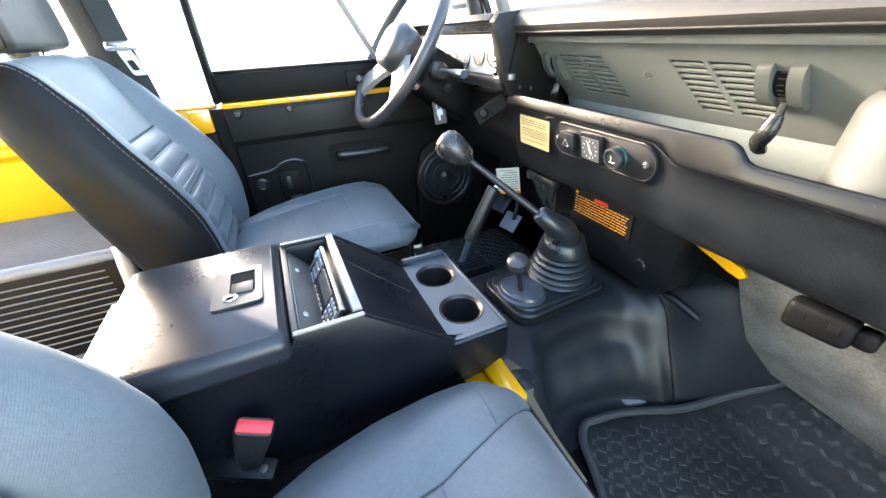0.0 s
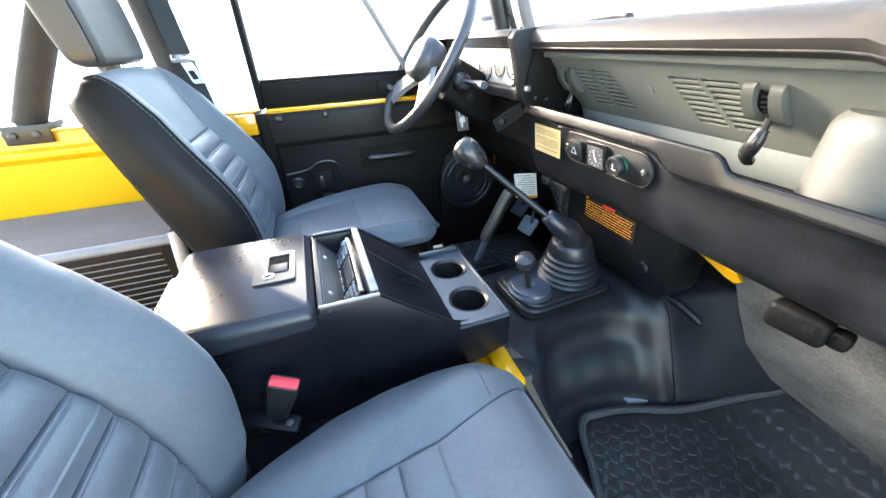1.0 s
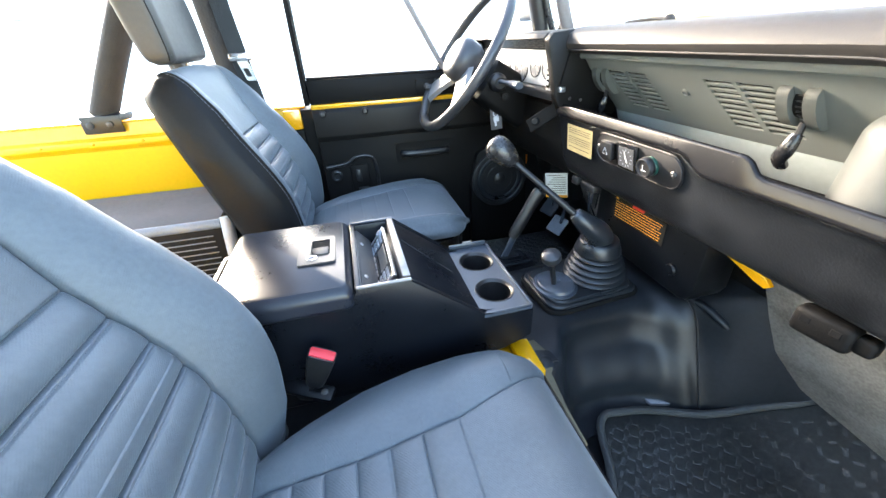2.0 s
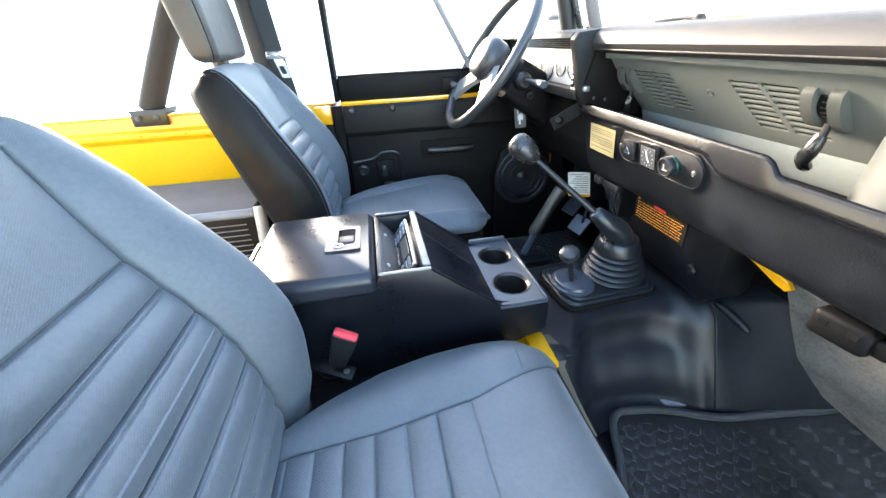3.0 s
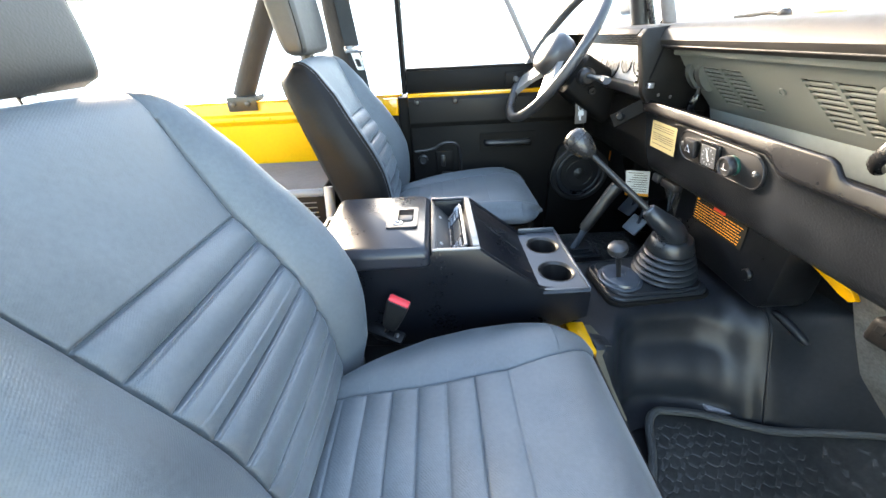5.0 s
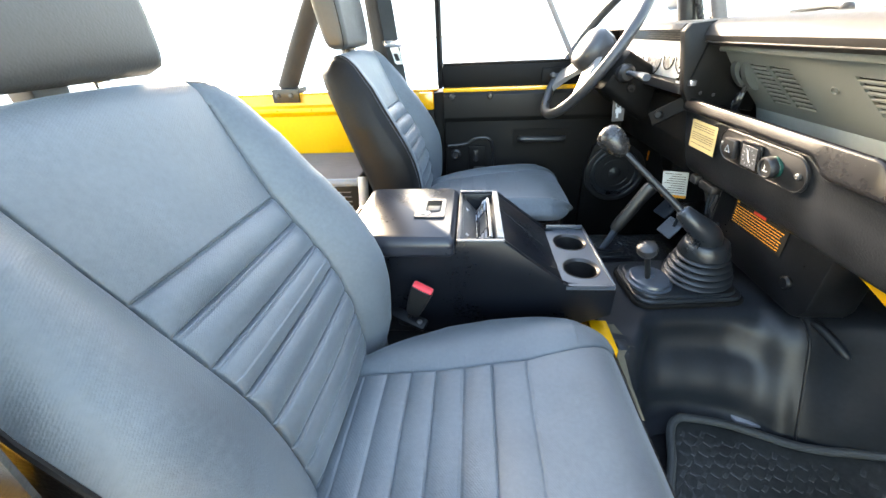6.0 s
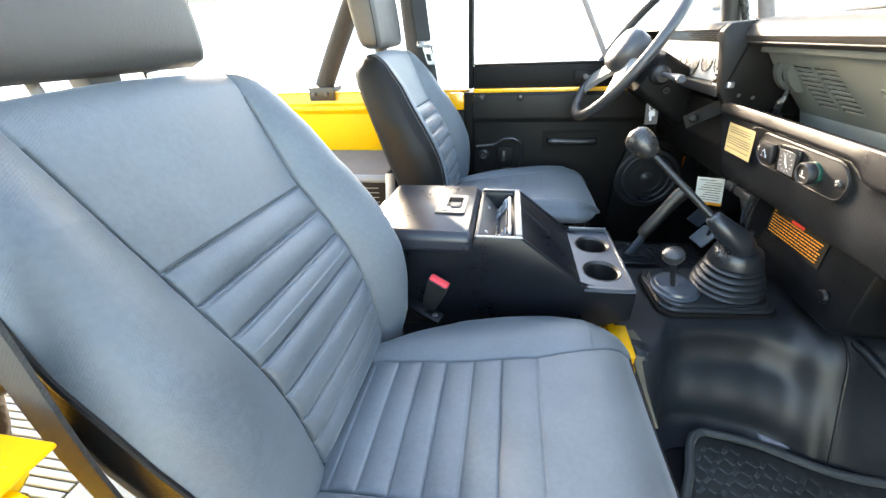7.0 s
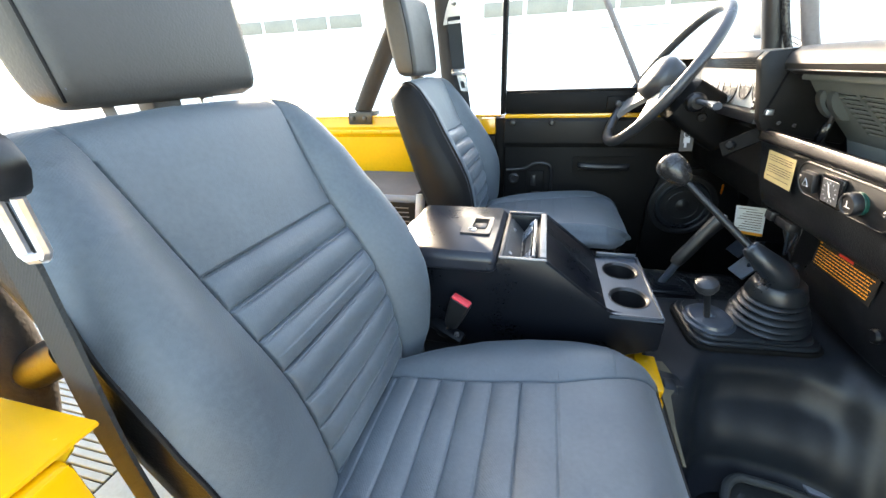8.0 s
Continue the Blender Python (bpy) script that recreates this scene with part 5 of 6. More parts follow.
def louvre(y, label):
    lv = thing("vent_lever", (0.54, y, 0.62), label, "lever", "vent levers")
    for s in (-1, 1):
        bm = B()
        loops = []
        for k in range(13):
            a = math.pi * k / 12
            loops.append([vp(y + s * 0.0095, 0.062 - 0.032 * math.cos(a), 0.015 * math.sin(a) ** 0.8), vp(y + s * 0.0255, 0.062 - 0.032 * math.cos(a), 0.015 * math.sin(a) ** 0.8)])
        loft(bm, loops, closed=False)
        bmesh.ops.solidify(bm, geom=bm.faces[:], thickness=0.004)
        for e in (0.0095, 0.0255):
            pts = [vp(y + s * e, 0.062 - 0.032 * math.cos(math.pi * k / 12), 0.015 * math.sin(math.pi * k / 12) ** 0.8) for k in range(13)]
            bm.faces.new([bm.verts.new(p) for p in pts])
        part("cheek", bm, M_GREY, lv)
    bm = B()
    lathe(bm, [(0.0275, -0.0085), (0.0275, 0.0085)], 28, aim(vp(y, 0.062, -0.0185), (0, 1, 0)))
    part("drum", bm, M_DARK, lv)
    bm = B()
    for k in range(9):
        a = radians(-60 + k * 15)
        p = vp(y, 0.062 + 0.0280 * math.sin(a), -0.0185 + 0.0280 * math.cos(a))
        box(bm, p - V(0.0009, 0.0035, 0.0009), p + V(0.0009, 0.0035, 0.0009), 0.0004, 1)
    part("teeth", bm, M_PLASTIC, lv)
    bm = B()
    tube(bm, [vp(y - 0.006, 0.078, 0.010), vp(y - 0.004, 0.100, 0.026)], 0.0045, 10)
    part("neck", bm, M_PLASTIC, lv)
    bm = B()
    tube(bm, spline([vp(y - 0.004, 0.090, 0.020), vp(y + 0.000, 0.106, 0.036), vp(y + 0.007, 0.119, 0.041), vp(y + 0.009, 0.136, 0.039)], 5), [0.0075, 0.0085, 0.0095, 0.0105, 0.011, 0.0112, 0.0112, 0.011, 0.011, 0.0112, 0.0114, 0.0116, 0.0116, 0.0116, 0.0114, 0.009], 14, flat=0.7)
    part("handle", bm, M_GLOSS, lv, "curved shiny black lever")


louvre(-0.219, "black vent flap lever between grey cheeks")
louvre(0.205, "black vent flap lever between grey cheeks at the binnacle")
bm = B()
loops = []
for k in range(17):
    t = k / 16
    ins = 0.010 * max(0.0, (t - 0.85) / 0.15) ** 2 + 0.008 * t
    c = V(0.545, -0.355 , 0.555 + 0.135 * t)
    loops.append([c + V((0.070 - ins) * math.cos(2 * math.pi * j / 36), (0.070 - ins) * math.sin(2 * math.pi * j / 36), 0) for j in range(36)])
loft(bm, loops)
solo("blower_housing", bm, M_BLOWER, "smooth pale grey rounded housing standing on the parcel shelf", "housing", angle=50)

# switch panel
SX = V(0.4645, -0.013, 0.571)
SP = Matrix.Translation(SX) @ Matrix(((0, -0.19, -0.98, 0), (-1, 0, 0, 0), (0, 0.98, -0.19, 0), (0, 0, 0, 1)))
sw = thing("switch_panel", (0.468, 0.004, 0.57), "oval black switch panel with hazard switch, clock and lighter", "switch panel")
bm = B()
loft(bm, [[SP @ V(u, v, -0.004) for u, v in round_rect(0.236, 0.064, 0.030, 8)], [SP @ V(u, v, 0.003) for u, v in round_rect(0.236, 0.064, 0.030, 8)], [SP @ V(u, v, 0.0045) for u, v in round_rect(0.231, 0.059, 0.028, 8)]])
part("plate", bm, M_PLASTIC, sw)
bm = B()
tube(bm, [SP @ V(u, v, 0.0048) for u, v in round_rect(0.232, 0.060, 0.028, 8)], 0.0013, 6, ring=True)
part("raised_rim", bm, M_PLASTIC, sw)
for u in (-0.104, 0.101):
    bm = B()
    lathe(bm, [(0.0055, 0), (0.0055, 0.003), (0.003, 0.005), (0, 0.004)], 14, SP @ Matrix.Translation((u, 0.0, 0.0045)))
    part("screw", bm, M_HUB, sw)
bm = B()
box(bm, (-0.089, -0.018, 0.004), (-0.053, 0.019, 0.016), 0.004, 2, SP)
hz = part("hazard_switch", bm, M_PLASTIC, sw)
bm = B()
tube(bm, [SP @ V(-0.071 + 0.009 * math.sin(radians(a)), -0.001 + 0.009 * math.cos(radians(a)), 0.0165) for a in (0, 120, 240)], 0.0008, 5, ring=True)
part("triangle_mark", bm, M_BAR, hz)
bm = B()
box(bm, (-0.038, -0.026, 0.004), (0.016, 0.026, 0.012), 0.003, 2, SP)
ck = part("clock", bm, M_GLOSS, sw, "square black clock")
bm = B()
box(bm, (-0.032, -0.020, 0.0122), (0.010, 0.020, 0.0128), 0.0002, 1, SP)
part("dial", bm, M_DIAL, ck)
bm = B()
for k in range(12):
    a = radians(30 * k)
    m = SP @ Matrix.Translation((-0.011 + 0.0155 * math.sin(a), 0.0155 * math.cos(a), 0.0131)) @ pose(0, 0, 0, 0, 0, -30 * k)
    box(bm, (-0.0007, -0.0018, -0.0002), (0.0007, 0.0018, 0.0002), 0, 1, m)
part("hour_marks", bm, M_BAR, ck)
bm = B()
for ang, ln, wd in ((-15, 0.013, 0.0012), (150, 0.010, 0.0016)):
    m = SP @ Matrix.Translation((-0.011, 0, 0.0136)) @ pose(0, 0, 0, 0, 0, -ang)
    box(bm, (-wd, -0.002, 0), (wd, ln, 0.0004), 0, 1, m)
part("clock_hand", bm, M_WHITE, ck)
bm = B()
lathe(bm, [(0.0182, 0), (0.0182, 0.004), (0.0165, 0.006)], 28, SP @ Matrix.Translation((0.0478, -0.001, 0.0045)))
part("lighter_ring", bm, M_GREEN, sw, "green lit lighter ring")
bm = B()
lathe(bm, [(0.0175, 0), (0.0185, 0.002), (0.0185, 0.012), (0.0170, 0.0145), (0.0145, 0.0145), (0.0138, 0.0125), (0.0, 0.0125)], 32, SP @ Matrix.Translation((0.0465, -0.001, 0.0075)))
lt = part("lighter", bm, M_PLASTIC, sw)
bm = B()
box(bm, (0.0405, -0.0062, 0.0199), (0.0525, -0.0050, 0.0204), 0, 1, SP)
box(bm, (0.0440, -0.0040, 0.0199), (0.0452, 0.005, 0.0204), 0, 1, SP)
part("lighter_mark", bm, M_WHITE, lt)


def label_plate(name, label, corner, ux, vy, w, h, base):
    """A thin plate: corner is its top left as read, ux across, vy down."""
    u, v = Vector(ux).normalized(), Vector(vy).normalized()
    n = v.cross(u).normalized()
    bm = B()
    loft(bm, [[corner + n * z, corner + u * w + n * z, corner + u * w + v * h + n * z, corner + v * h + n * z] for z in (0.0, 0.0009)])
    ob = solo(name, bm, base, label, "label")
    def bars(rows, material, pname="print"):
        b = B()
        for (x0, x1, y0, y1) in rows:
            p = [corner + u * x0 + v * y0, corner + u * x1 + v * y0, corner + u * x1 + v * y1, corner + u * x0 + v * y1]
            loft(b, [[q + n * 0.0011 for q in p], [q + n * 0.0014 for q in p]])
        return part(pname, b, material, ob)
    return bars


rnd = random.Random(9)
bars = label_plate("warning_label", "cream sticker with faded printed lines on the dashboard", V(0.4605, 0.226, 0.593), (0, -1, 0), (0.10, 0, -1), 0.102, 0.062, M_CREAM)
rows = []
for k in range(10):
    if k in (3, 8):
        continue
    y = 0.007 + k * 0.0048
    x = 0.008
    while x < 0.092:
        wd = rnd.uniform(0.006, 0.016)
        rows.append((x, min(x + wd, 0.094), y, y + 0.0016))
        x += wd + 0.0022
bars(rows, M_INK)
bars = label_plate("warning_label", "black warning label with orange printed lines and red heading", V(0.5495, 0.121, 0.438), (0, -1, 0.0), (0.03, 0, -1), 0.165, 0.060, M_LABELBLK)
rows = []
for k in range(7):
    y = 0.0135 + k * 0.0062
    x = 0.006
    while x < 0.148:
        wd = rnd.uniform(0.004, 0.011)
        rows.append((x, min(x + wd, 0.156), y + 0.0008, y + 0.0025))
        x += wd + 0.0019
rows.append((0.004, 0.012, 0.003, 0.0095))
bars(rows, M_ORANGE)
bars([(0.062, 0.100, 0.003, 0.0115)], M_REDP, "heading")

# heater box under the dashboard
bm = B()
prism(bm, [(0.19, 0.450), (-0.142, 0.450), (-0.142, 0.320), (-0.132, 0.298), (-0.115, 0.290), (0.19, 0.296)], 0.552, 0.64, "x", 0.008)
hbx = solo("heater_box", bm, M_BLACK, "black heater box below the dashboard", "heater box")
for y, z in ((-0.083, 0.345), (0.157, 0.345)):
    bm = B()
    lathe(bm, [(0.013, 0), (0.013, 0.005), (0.010, 0.009), (0.0, 0.010)], 18, aim((0.552, y, z), (-1, 0, 0)))
    part("knob", bm, M_BLACK, hbx)
bm = B()
box(bm, (0.5495, 0.02, 0.4385), (0.5525, -0.150, 0.4415), 0.0005)
part("edge", bm, M_GREY, hbx)
# yellow bracket
bm = B()
prism(bm, [(-0.122, 0.424), (-0.150, 0.428), (-0.180, 0.416), (-0.225, 0.404), (-0.238, 0.392), (-0.228, 0.384), (-0.205, 0.388), (-0.190, 0.397), (-0.150, 0.405)], 0.594, 0.604, "x", 0.002)
yb = solo("bracket", bm, M_YELLOW, "yellow painted body bracket below the dashboard", "bracket")
# diagnostic connector
m = Matrix.Translation((0.522, -0.362, 0.432)) @ pose(0, 0, 0, 0, 4, 8)
bm = B()
box(bm, (-0.016, -0.030, -0.026), (0.016, 0.038, 0.014), 0.009, 3, m)
box(bm, (-0.010, -0.050, -0.018), (0.014, -0.026, 0.008), 0.007, 3, m)
plug = solo("connector", bm, M_DOOR, "grey black connector block hanging below the dashboard", "connector")
for y in (0.022, -0.012):
    bm = B()
    box(bm, (-0.0168, y - 0.006, -0.006), (-0.0150, y + 0.006, 0.004), 0.0008, 1, m)
    part("socket", bm, M_DARK, plug)
bm = B()
tube(bm, spline([V(0.560, -0.22, 0.438), V(0.545, -0.30, 0.446), V(0.530, -0.345, 0.452), V(0.535, -0.45, 0.446)], 5), 0.0045, 8)
part("cable", bm, M_PLASTIC, plug)

# ---- instruments and steering ----
bin_ = thing("instrument_binnacle", (0.48, 0.5, 0.65), "black instrument binnacle with round gauges", "instrument binnacle")
sidepts = [(0.402, 0.772), (0.414, 0.786), (0.470, 0.790), (0.600, 0.790), (0.600, 0.600), (0.445, 0.628), (0.432, 0.650)]
for y0, y1 in ((0.248, 0.272), (0.800, 0.815)):
    bm = B()
    prism(bm, sidepts, y0, y1, "y", 0.004)
    sp = part("side_panel", bm, M_DOORPAD, bin_)
bm = B()
prism(bm, [(0.402, 0.774), (0.412, 0.786), (0.600, 0.792), (0.600, 0.778), (0.420, 0.772)], 0.2725, 0.7995, "y", 0.002)
part("hood", bm, M_PAD, bin_)
bm = B()
prism(bm, [(0.4325, 0.662), (0.470, 0.664), (0.470, 0.640), (0.432, 0.640)], 0.2725, 0.7995, "y", 0.002)
part("lower_edge", bm, M_PLASTIC, bin_)
# the fascia's pale colour stands in for glare on it
bm = B()
prism(bm, [(0.452, 0.772), (0.458, 0.772), (0.466, 0.664), (0.458, 0.664)], 0.2725, 0.7995, "y", 0.001)
fas = part("fascia", bm, M_BINN, bin_, "gauge fascia, pale to stand for sun glare")
for y, r, z in ((0.338, 0.030, 0.712), (0.408, 0.030, 0.712), (0.495, 0.042, 0.706), (0.615, 0.042, 0.706), (0.70, 0.028, 0.712)):
    m = aim((0.455 + (0.772 - z) * 0.05, y, z), (-1, 0, 0.06))
    bm = B()
    lathe(bm, [(r, 0), (r + 0.0014, 0.001), (r + 0.0014, 0.0034), (r + 0.0004, 0.0040), (r - 0.0010, 0.002)], 40, m, True)
    part("gauge_ring", bm, M_GLOSS, fas)
    bm = B()
    lathe(bm, [(r - 0.001, 0.0005), (r - 0.001, 0.0025)], 40, m)
    gf = part("gauge_face", bm, M_GAUGE, fas)
    bm = B()
    for k in range(11):
        a = radians(-135 + 27 * k)
        box(bm, (-0.0006, r * 0.74, 0.0026), (0.0006, r * 0.90, 0.0030), 0, 1, m @ pose(0, 0, 0, 0, 0, math.degrees(a)))
    box(bm, (-0.0009, -0.004, 0.0032), (0.0009, r * 0.78, 0.0038), 0, 1, m @ pose(0, 0, 0, 0, 0, 40))
    part("scale_marks", bm, M_DARK, gf)
# louvred strip across the top of the fascia
bm = B()
prism(bm, [(0.446, 0.7715), (0.4505, 0.7715), (0.4560, 0.748), (0.4515, 0.748)], 0.302, 0.7990, "y", 0.001)
louv = part("louvre_strip", bm, M_PLASTIC, bin_, "dark louvred strip")
# tan slats stand for the orange light in the slots
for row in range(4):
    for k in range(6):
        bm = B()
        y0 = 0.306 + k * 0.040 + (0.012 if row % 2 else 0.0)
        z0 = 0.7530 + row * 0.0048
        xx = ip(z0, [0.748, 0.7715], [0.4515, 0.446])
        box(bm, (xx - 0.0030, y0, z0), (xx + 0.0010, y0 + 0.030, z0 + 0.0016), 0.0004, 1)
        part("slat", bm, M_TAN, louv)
# front flange, paled for sun glare, with the warning lamp strip
bm = B()
box(bm, (0.432, 0.2735, 0.662), (0.438, 0.300, 0.771), 0.0015, 2)
flange = part("flange", bm, M_BINN, bin_, "front flange, pale to stand for sun glare")
bm = B()
box(bm, (0.4295, 0.279, 0.668), (0.4318, 0.294, 0.760), 0.0008, 1)
ws_ = part("warning_lamp_strip", bm, M_GLOSS, bin_)
for k in range(7):
    bm = B()
    box(bm, (0.4284, 0.2835, 0.675 + k * 0.0120), (0.4294, 0.2895, 0.682 + k * 0.0120), 0, 1)
    part("lamp_mark", bm, M_WHITE, ws_)
bm = B()
lathe(bm, [(0.007, 0), (0.007, 0.010), (0.005, 0.013), (0, 0.013)], 14, aim((0.459, 0.318, 0.676), (-1, 0, 0.06)))
part("reset_knob", bm, M_PLASTIC, bin_)
bm = B()
box(bm, (-0.0022, -0.0007, -0.036), (0.0022, 0.0007, 0.036), 0.0003, 1, Matrix.Translation((0.449, 0.2472, 0.712)) @ pose(0, 0, 0, 0, 14, 0))
part("slot", bm, M_DARK, bin_)
bm = B()
box(bm, (0.436, 0.236, 0.662), (0.450, 0.2479, 0.674), 0.002)
part("slide_knob", bm, M_METAL, bin_, "small bright slide knob")
for x, z in ((0.47, 0.755), (0.50, 0.74), (0.47, 0.645), (0.50, 0.64), (0.55, 0.70)):
    bm = B()
    lathe(bm, [(0.004, 0), (0.003, 0.002)], 10, aim((x, 0.2478, z), (0, -1, 0)))
    part("screw", bm, M_HUB, bin_)
# side cover linking binnacle and lower dash
bm = B()
prism(bm, [(0.470, 0.62), (0.60, 0.62), (0.64, 0.45), (0.50, 0.45), (0.47, 0.53)], 0.262, 0.80, "y", 0.005)
solo("driver_knee_panel", bm, M_DOOR, "black panel under the instrument binnacle", "panel")
pn = V(-0.75, -0.62, 0.25).normalized()
pu = V(0.05, -0.80, 0.60)
pu = (pu - pn * pu.dot(pn)).normalized()
pv = pn.cross(pu)
m = Matrix(((pv.x, pu.x, pn.x, 0.440), (pv.y, pu.y, pn.y, 0.318), (pv.z, pu.z, pn.z, 0.592), (0, 0, 0, 1)))
bm = B()
box(bm, (-0.018, -0.043, -0.003), (0.018, 0.043, 0.003), 0.002, 1, m)
sb = solo("bracket_plate", bm, M_DOOR, "grey bracket plate with a round button", "bracket")
bm = B()
lathe(bm, [(0.010, 0), (0.010, 0.006), (0.007, 0.009), (0, 0.009)], 16, m @ Matrix.Translation((0, -0.018, -0.003)) @ pose(0, 0, 0, 180, 0, 0))
lathe(bm, [(0.010, 0), (0.010, 0.006), (0.007, 0.009), (0, 0.009)], 16, m @ Matrix.Translation((0, -0.018, 0.003)))
part("button", bm, M_BLACK, sb)

WC, WN, WU = V(0.300, 0.570, 0.725), V(-0.829, 0, 0.559), V(0.559, 0, 0.829)
WM = Matrix(((WU.x, 0, WN.x, WC.x), (0, 1, 0, WC.y), (WU.z, 0, WN.z, WC.z), (0, 0, 0, 1)))
wh = thing("steering_wheel", WC, "black steering wheel with broad spokes and a padded hub", "steering wheel")
bm = B()
tube(bm, [WM @ V(0.2095 * math.cos(2 * math.pi * k / 72), 0.2095 * math.sin(2 * math.pi * k / 72), 0) for k in range(72)], 0.0142, 14, ring=True)
part("rim", bm, M_WHEEL, wh)
# spokes are paler than the rim: sun glare put into their colour
for a in (126, -126):
    a = radians(a)
    d = V(math.cos(a), math.sin(a), 0)
    bm = B()
    loops = []
    for k in range(9):
        t = k / 8
        r = 0.030 + 0.176 * t
        wdt = 0.044 - 0.010 * math.sin(math.pi * t)
        zz = -0.014 + 0.012 * t
        c = d * r
        s = V(-d.y, d.x, 0) * wdt
        loops.append([WM @ (c - s + V(0, 0, zz - 0.006)), WM @ (c + s + V(0, 0, zz - 0.006)), WM @ (c + s * 0.8 + V(0, 0, zz + 0.006)), WM @ (c - s * 0.8 + V(0, 0, zz + 0.006))])
    loft(bm, loops)
    part("spoke", bm, M_SPOKE, wh)
bm = B()
loft(bm, [[WM @ V(u, v, z) for u, v in round_rect(0.122 * f, 0.146 * f, 0.058 * f, 8)] for z, f in ((-0.060, 0.72), (-0.020, 0.98), (0.010, 1.0), (0.026, 0.90), (0.034, 0.72), (0.037, 0.4))])
part("hub", bm, M_WHEEL, wh, "padded dark hub", 50)
col = thing("steering_column", (0.42, 0.57, 0.62), "black steering column shroud with stalks", "steering column")
bm = B()
loft(bm, [[WM @ V(u - 0.010, v, z) for u, v in round_rect(a, b, 0.022, 5)] for z, a, b in ((-0.060, 0.085, 0.10), (-0.075, 0.12, 0.15), (-0.16, 0.13, 0.17), (-0.24, 0.13, 0.15))])
part("shroud", bm, M_DOOR, col)
bm = B()
tube(bm, spline([V(0.375, 0.500, 0.670), V(0.380, 0.440, 0.672), V(0.380, 0.385, 0.672), V(0.378, 0.335, 0.672)], 4), [0.012, 0.010, 0.009, 0.008, 0.0075, 0.0075, 0.008, 0.009, 0.0105, 0.0115, 0.012, 0.012, 0.011], 12, flat=0.8)
part("stalk", bm, M_TRAY, col, "grey tipped column stalk")
bm = B()
lathe(bm, [(0.026, 0), (0.024, 0.02), (0.016, 0.03)], 18, aim((0.378, 0.490, 0.668), (0, -1, 0)))
part("switch_boss", bm, M_PLASTIC, col)
bm = B()
lathe(bm, [(0.012, 0), (0.012, 0.012), (0.010, 0.015), (0.004, 0.015), (0.003, 0.012), (0, 0.012)], 18, aim((0.405, 0.495, 0.630), (-0.2, -1, -0.1)))
ig = part("ignition", bm, M_DOORPAD, col)
# key and tag
ky = thing("key_tag", (0.385, 0.50, 0.57), "key hanging with a grey photo tag", "key tag")
bm = B()
tube(bm, [V(0.385 + 0.009 * math.cos(2 * math.pi * k / 20), 0.504, 0.610 + 0.011 * math.sin(2 * math.pi * k / 20)) for k in range(20)], 0.0012, 6, ring=True)
part("ring", bm, M_METAL, ky)
bm = B()
m = Matrix.Translation((0.385, 0.505, 0.566)) @ pose(0, 0, 0, 0, -6, -21)
box(bm, (-0.017, -0.0015, -0.034), (0.017, 0.0015, 0.034), 0.001, 1, m)
tagp = part("tag", bm, M_WHEEL, ky, "grey tag with pale key shapes")
bm = B()
tube(bm, [m @ V(0.007 * math.cos(2 * math.pi * k / 20), -0.0018, 0.014 + 0.009 * math.sin(2 * math.pi * k / 20)) for k in range(20)], 0.0014, 5, ring=True)
box(bm, (-0.0075, -0.0022, -0.010), (0.0085, -0.0016, 0.004), 0.0001, 1, m)
box(bm, (-0.0050, -0.0022, -0.023), (0.0010, -0.0016, -0.010), 0.0001, 1, m)
part("print", bm, M_BAR, tagp)

# ---- driver footwell ----
bm = B()
outer = [V(0.49 + u * 1.0, 0.744, 0.27 + v) for u, v in round_rect(0.26, 0.30, 0.03)]
prism(bm, [(0.375, 0.02), (0.375, 0.30), (0.40, 0.40), (0.45, 0.430), (0.53, 0.430), (0.60, 0.40), (0.62, 0.02)], 0.722, 0.744, "y", 0.006)
pod = solo("speaker_pod", bm, M_DOOR, "black speaker pod in the driver footwell side", "speaker")
sm = aim((0.490, 0.722, 0.295), (0, -1, 0))
for r0, r1, z0, z1, mt, nm in ((0.112, 0.092, 0.0, 0.012, M_PLASTIC, "surround"), (0.090, 0.072, 0.004, 0.009, M_BOOT, "roll_edge")):
    bm = B()
    lathe(bm, [(r1, z0), (r0, z0), (r0, z1 - 0.003), (r0 - 0.004, z1), (r1 + 0.004, z1), (r1, z1 - 0.004)], 48, sm, True)
    part(nm, bm, mt, pod)
bm = B()
lathe(bm, [(0.074, 0.006), (0.045, 0.0025), (0.026, 0.0015), (0.0, 0.0012), (0.0, 0.0005), (0.074, 0.0005)], 40, sm)
part("cone", bm, M_PLASTIC, pod)
bm = B()
lathe(bm, [(0.024, 0.001), (0.022, 0.008), (0.012, 0.013), (0.0, 0.015)], 28, sm)
part("dust_cap", bm, M_PLASTIC, pod)
bm = B()
tube(bm, [sm @ V(0.052 * math.cos(2 * math.pi * k / 40), 0.052 * math.sin(2 * math.pi * k / 40), 0.006) for k in range(40)], 0.0015, 6, ring=True)
part("ring", bm, M_PLASTIC, pod)
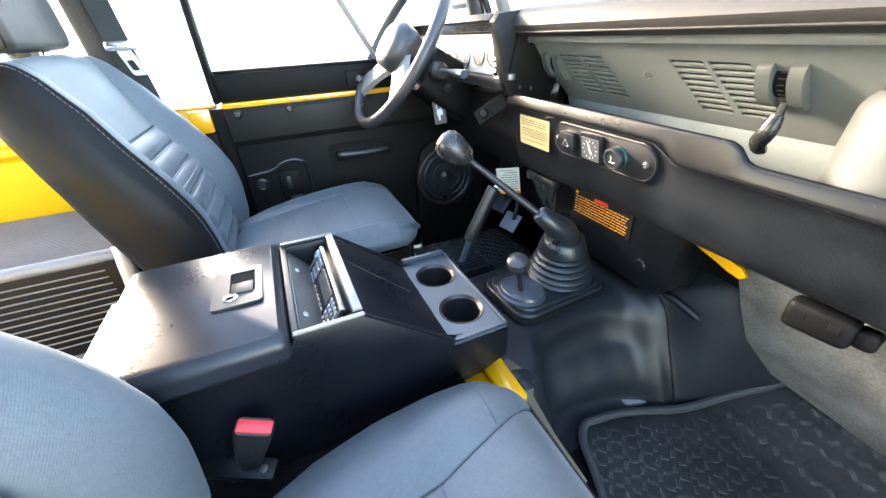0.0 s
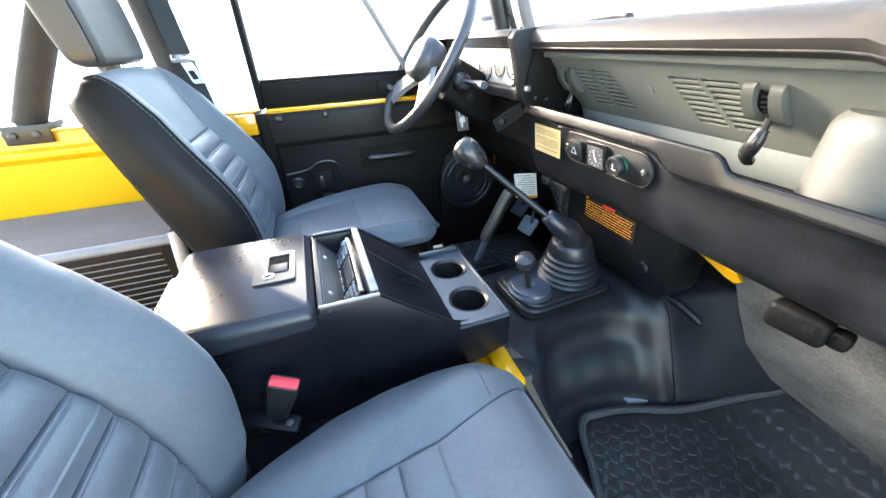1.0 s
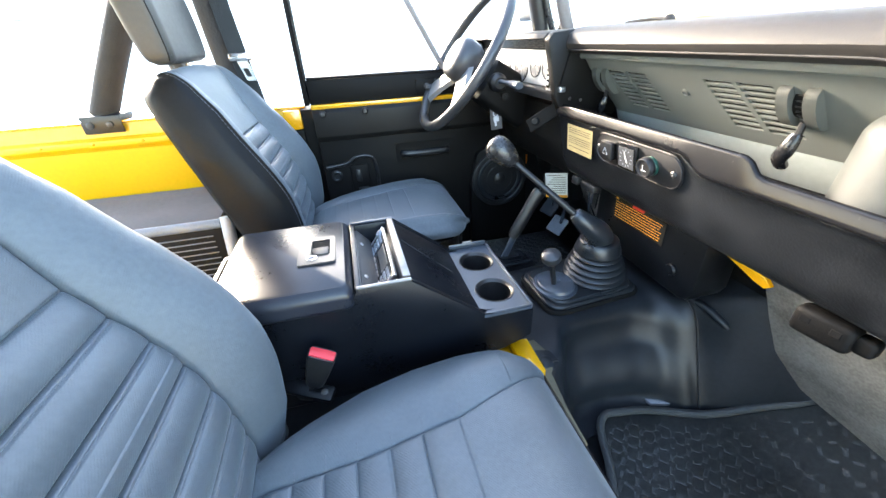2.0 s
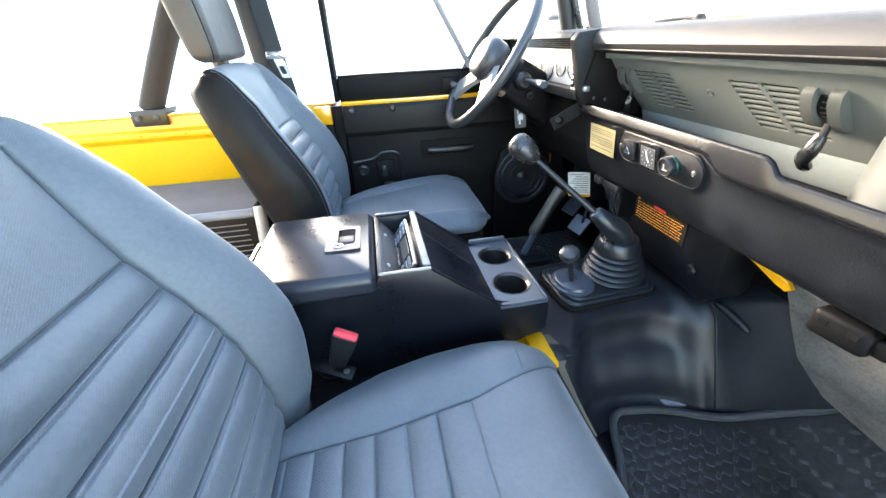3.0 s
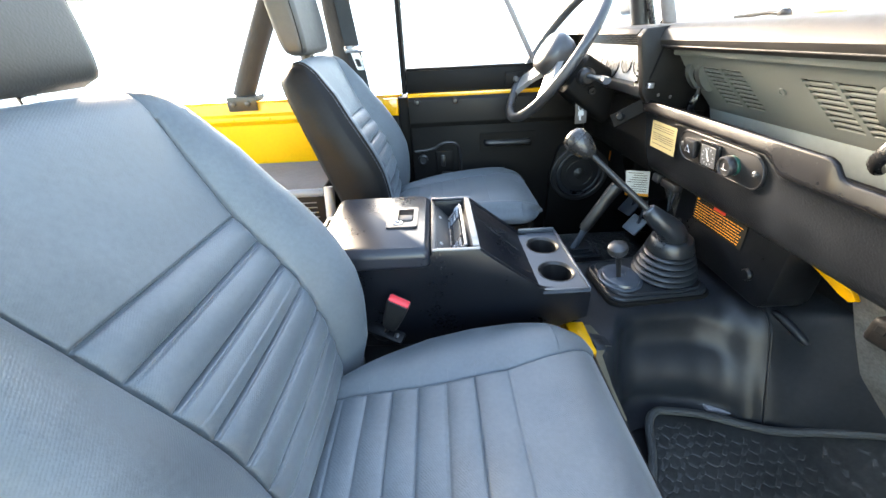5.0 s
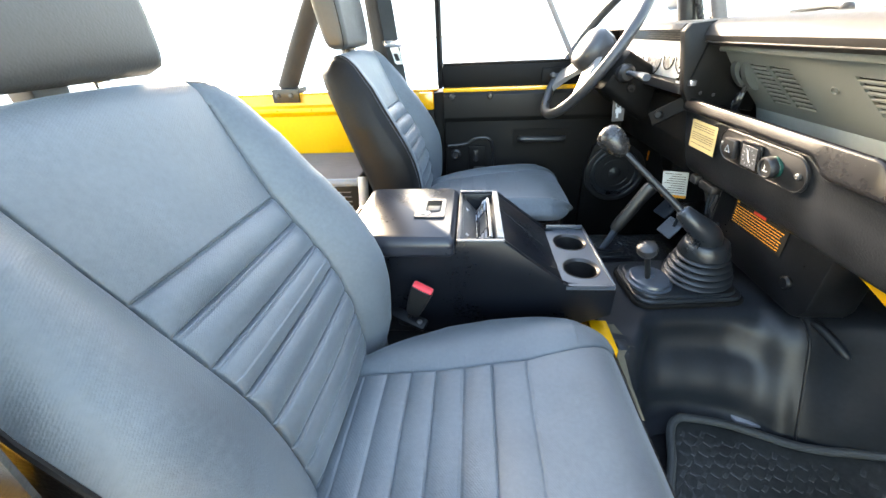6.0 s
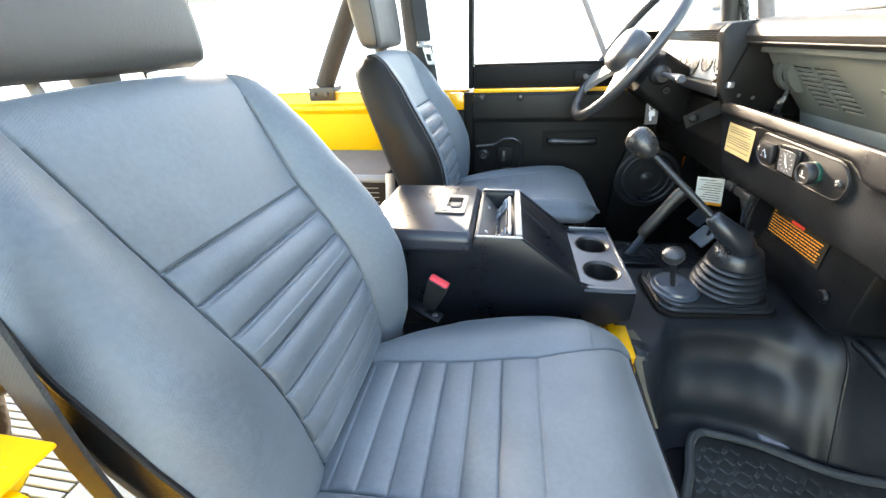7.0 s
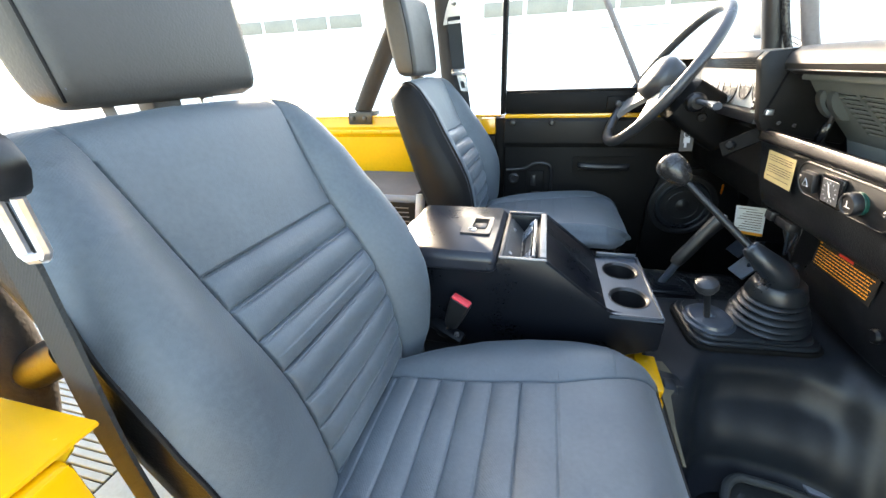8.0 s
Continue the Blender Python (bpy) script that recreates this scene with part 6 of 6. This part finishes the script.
for y, xx, zz, nm in ((0.485, 0.625, 0.176, "brake"), (0.590, 0.650, 0.200, "clutch")):
    pd = thing("pedal", (xx, y, 0.0), "worn rubber faced %s pedal on a steel arm" % nm, "pedal", "pedals")
    m = Matrix.Translation((xx, y, zz)) @ pose(0, 0, 0, 0, 40, 10)
    bm = B()
    box(bm, (-0.004, -0.036, -0.032), (0.004, 0.036, 0.032), 0.004, 2, m)
    part("pad", bm, M_TRIM if nm == "brake" else M_TRAY, pd, "worn grey pad")
    bm = B()
    tube(bm, [(xx + 0.006, y - 0.01, zz + 0.01), (xx + 0.02, y - 0.012, zz + 0.10), (xx + 0.035, y - 0.012, 0.46)], 0.006, 8)
    part("arm", bm, M_TRAY, pd)
m = Matrix.Translation((0.560, 0.412, 0.360)) @ pose(0, 0, 0, -6, -8, 52)
bm = B()
box(bm, (-0.0015, -0.034, -0.042), (0.0015, 0.034, 0.042), 0.001, 1, m)
cd = solo("service_card", bm, M_PAPER, "white card with grey printed lines and amber edge in the footwell", "card")
bm = B()
box(bm, (-0.0024, -0.034, -0.0425), (-0.0016, 0.034, -0.034), 0, 1, m)
part("edge_band", bm, M_ORANGE, cd)
for k in range(9):
    bm = B()
    box(bm, (-0.0024, -0.028 + (0.012 if k == 0 else 0), 0.034 - k * 0.0076), (-0.0017, 0.028 - (k * 7 % 4) * 0.006, 0.0358 - k * 0.0076), 0, 1, m)
    part("print", bm, M_INK, cd)
bm = B()
prism(bm, [(0.395, 0.45), (0.51, 0.45), (0.505, 0.33), (0.485, 0.29), (0.405, 0.30)], 0.585, 0.66, "x", 0.006)
pbx = solo("pedal_box", bm, M_BLACK, "black pedal box panel above the driver footwell", "pedal box")
bm = B()
box(bm, (0.566, 0.425, 0.352), (0.590, 0.445, 0.380), 0.003)
part("card_clip", bm, M_PLASTIC, pbx)
bm = B()
box(bm, (0.600, 0.735, 0.335), (0.612, 0.744, 0.372), 0.002)
solo("reflector", bm, M_ORNG, "small amber marker on the footwell side", "marker")
bm = B()
loft(bm, [[V(0.600, 0.42, 0.450), V(0.640, 0.44, 0.36), V(0.665, 0.40, 0.300), V(0.670, 0.36, 0.260)], [V(0.600, 0.20, 0.450), V(0.630, 0.20, 0.38), V(0.640, 0.20, 0.320), V(0.645, 0.20, 0.270)]], closed=False)
bmesh.ops.solidify(bm, geom=bm.faces[:], thickness=0.006)
solo("insulation_felt", bm, M_FELT, "grey felt insulation above the driver pedals", "insulation")
bm = B()
box(bm, (0.500, 0.215, 0.432), (0.530, 0.245, 0.455), 0.006)
box(bm, (0.505, 0.150, 0.430), (0.530, 0.210, 0.452), 0.006)
solo("under_dash_switch", bm, M_PLASTIC, "small black switch block under the dashboard edge", "switch")
# loose cables hanging below the dashboard over the pedals
for k, (y0, y1, x1, z1) in enumerate(((0.235, 0.255, 0.585, 0.335), (0.262, 0.230, 0.600, 0.310), (0.195, 0.215, 0.575, 0.360))):
    bm = B()
    tube(bm, spline([V(0.545, y0, 0.452), V(0.560, y0 + 0.006, 0.405), V(x1 - 0.008, y1, z1), V(x1 + 0.012, y1 + 0.020, z1 + 0.030), V(0.615, y1 + 0.035, 0.430)], 6), 0.0028 - 0.0005 * k, 8)
    solo("cable", bm, M_PLASTIC if k else M_TRAY, "thin cable looping below the dashboard edge", "cable", "footwell cables")
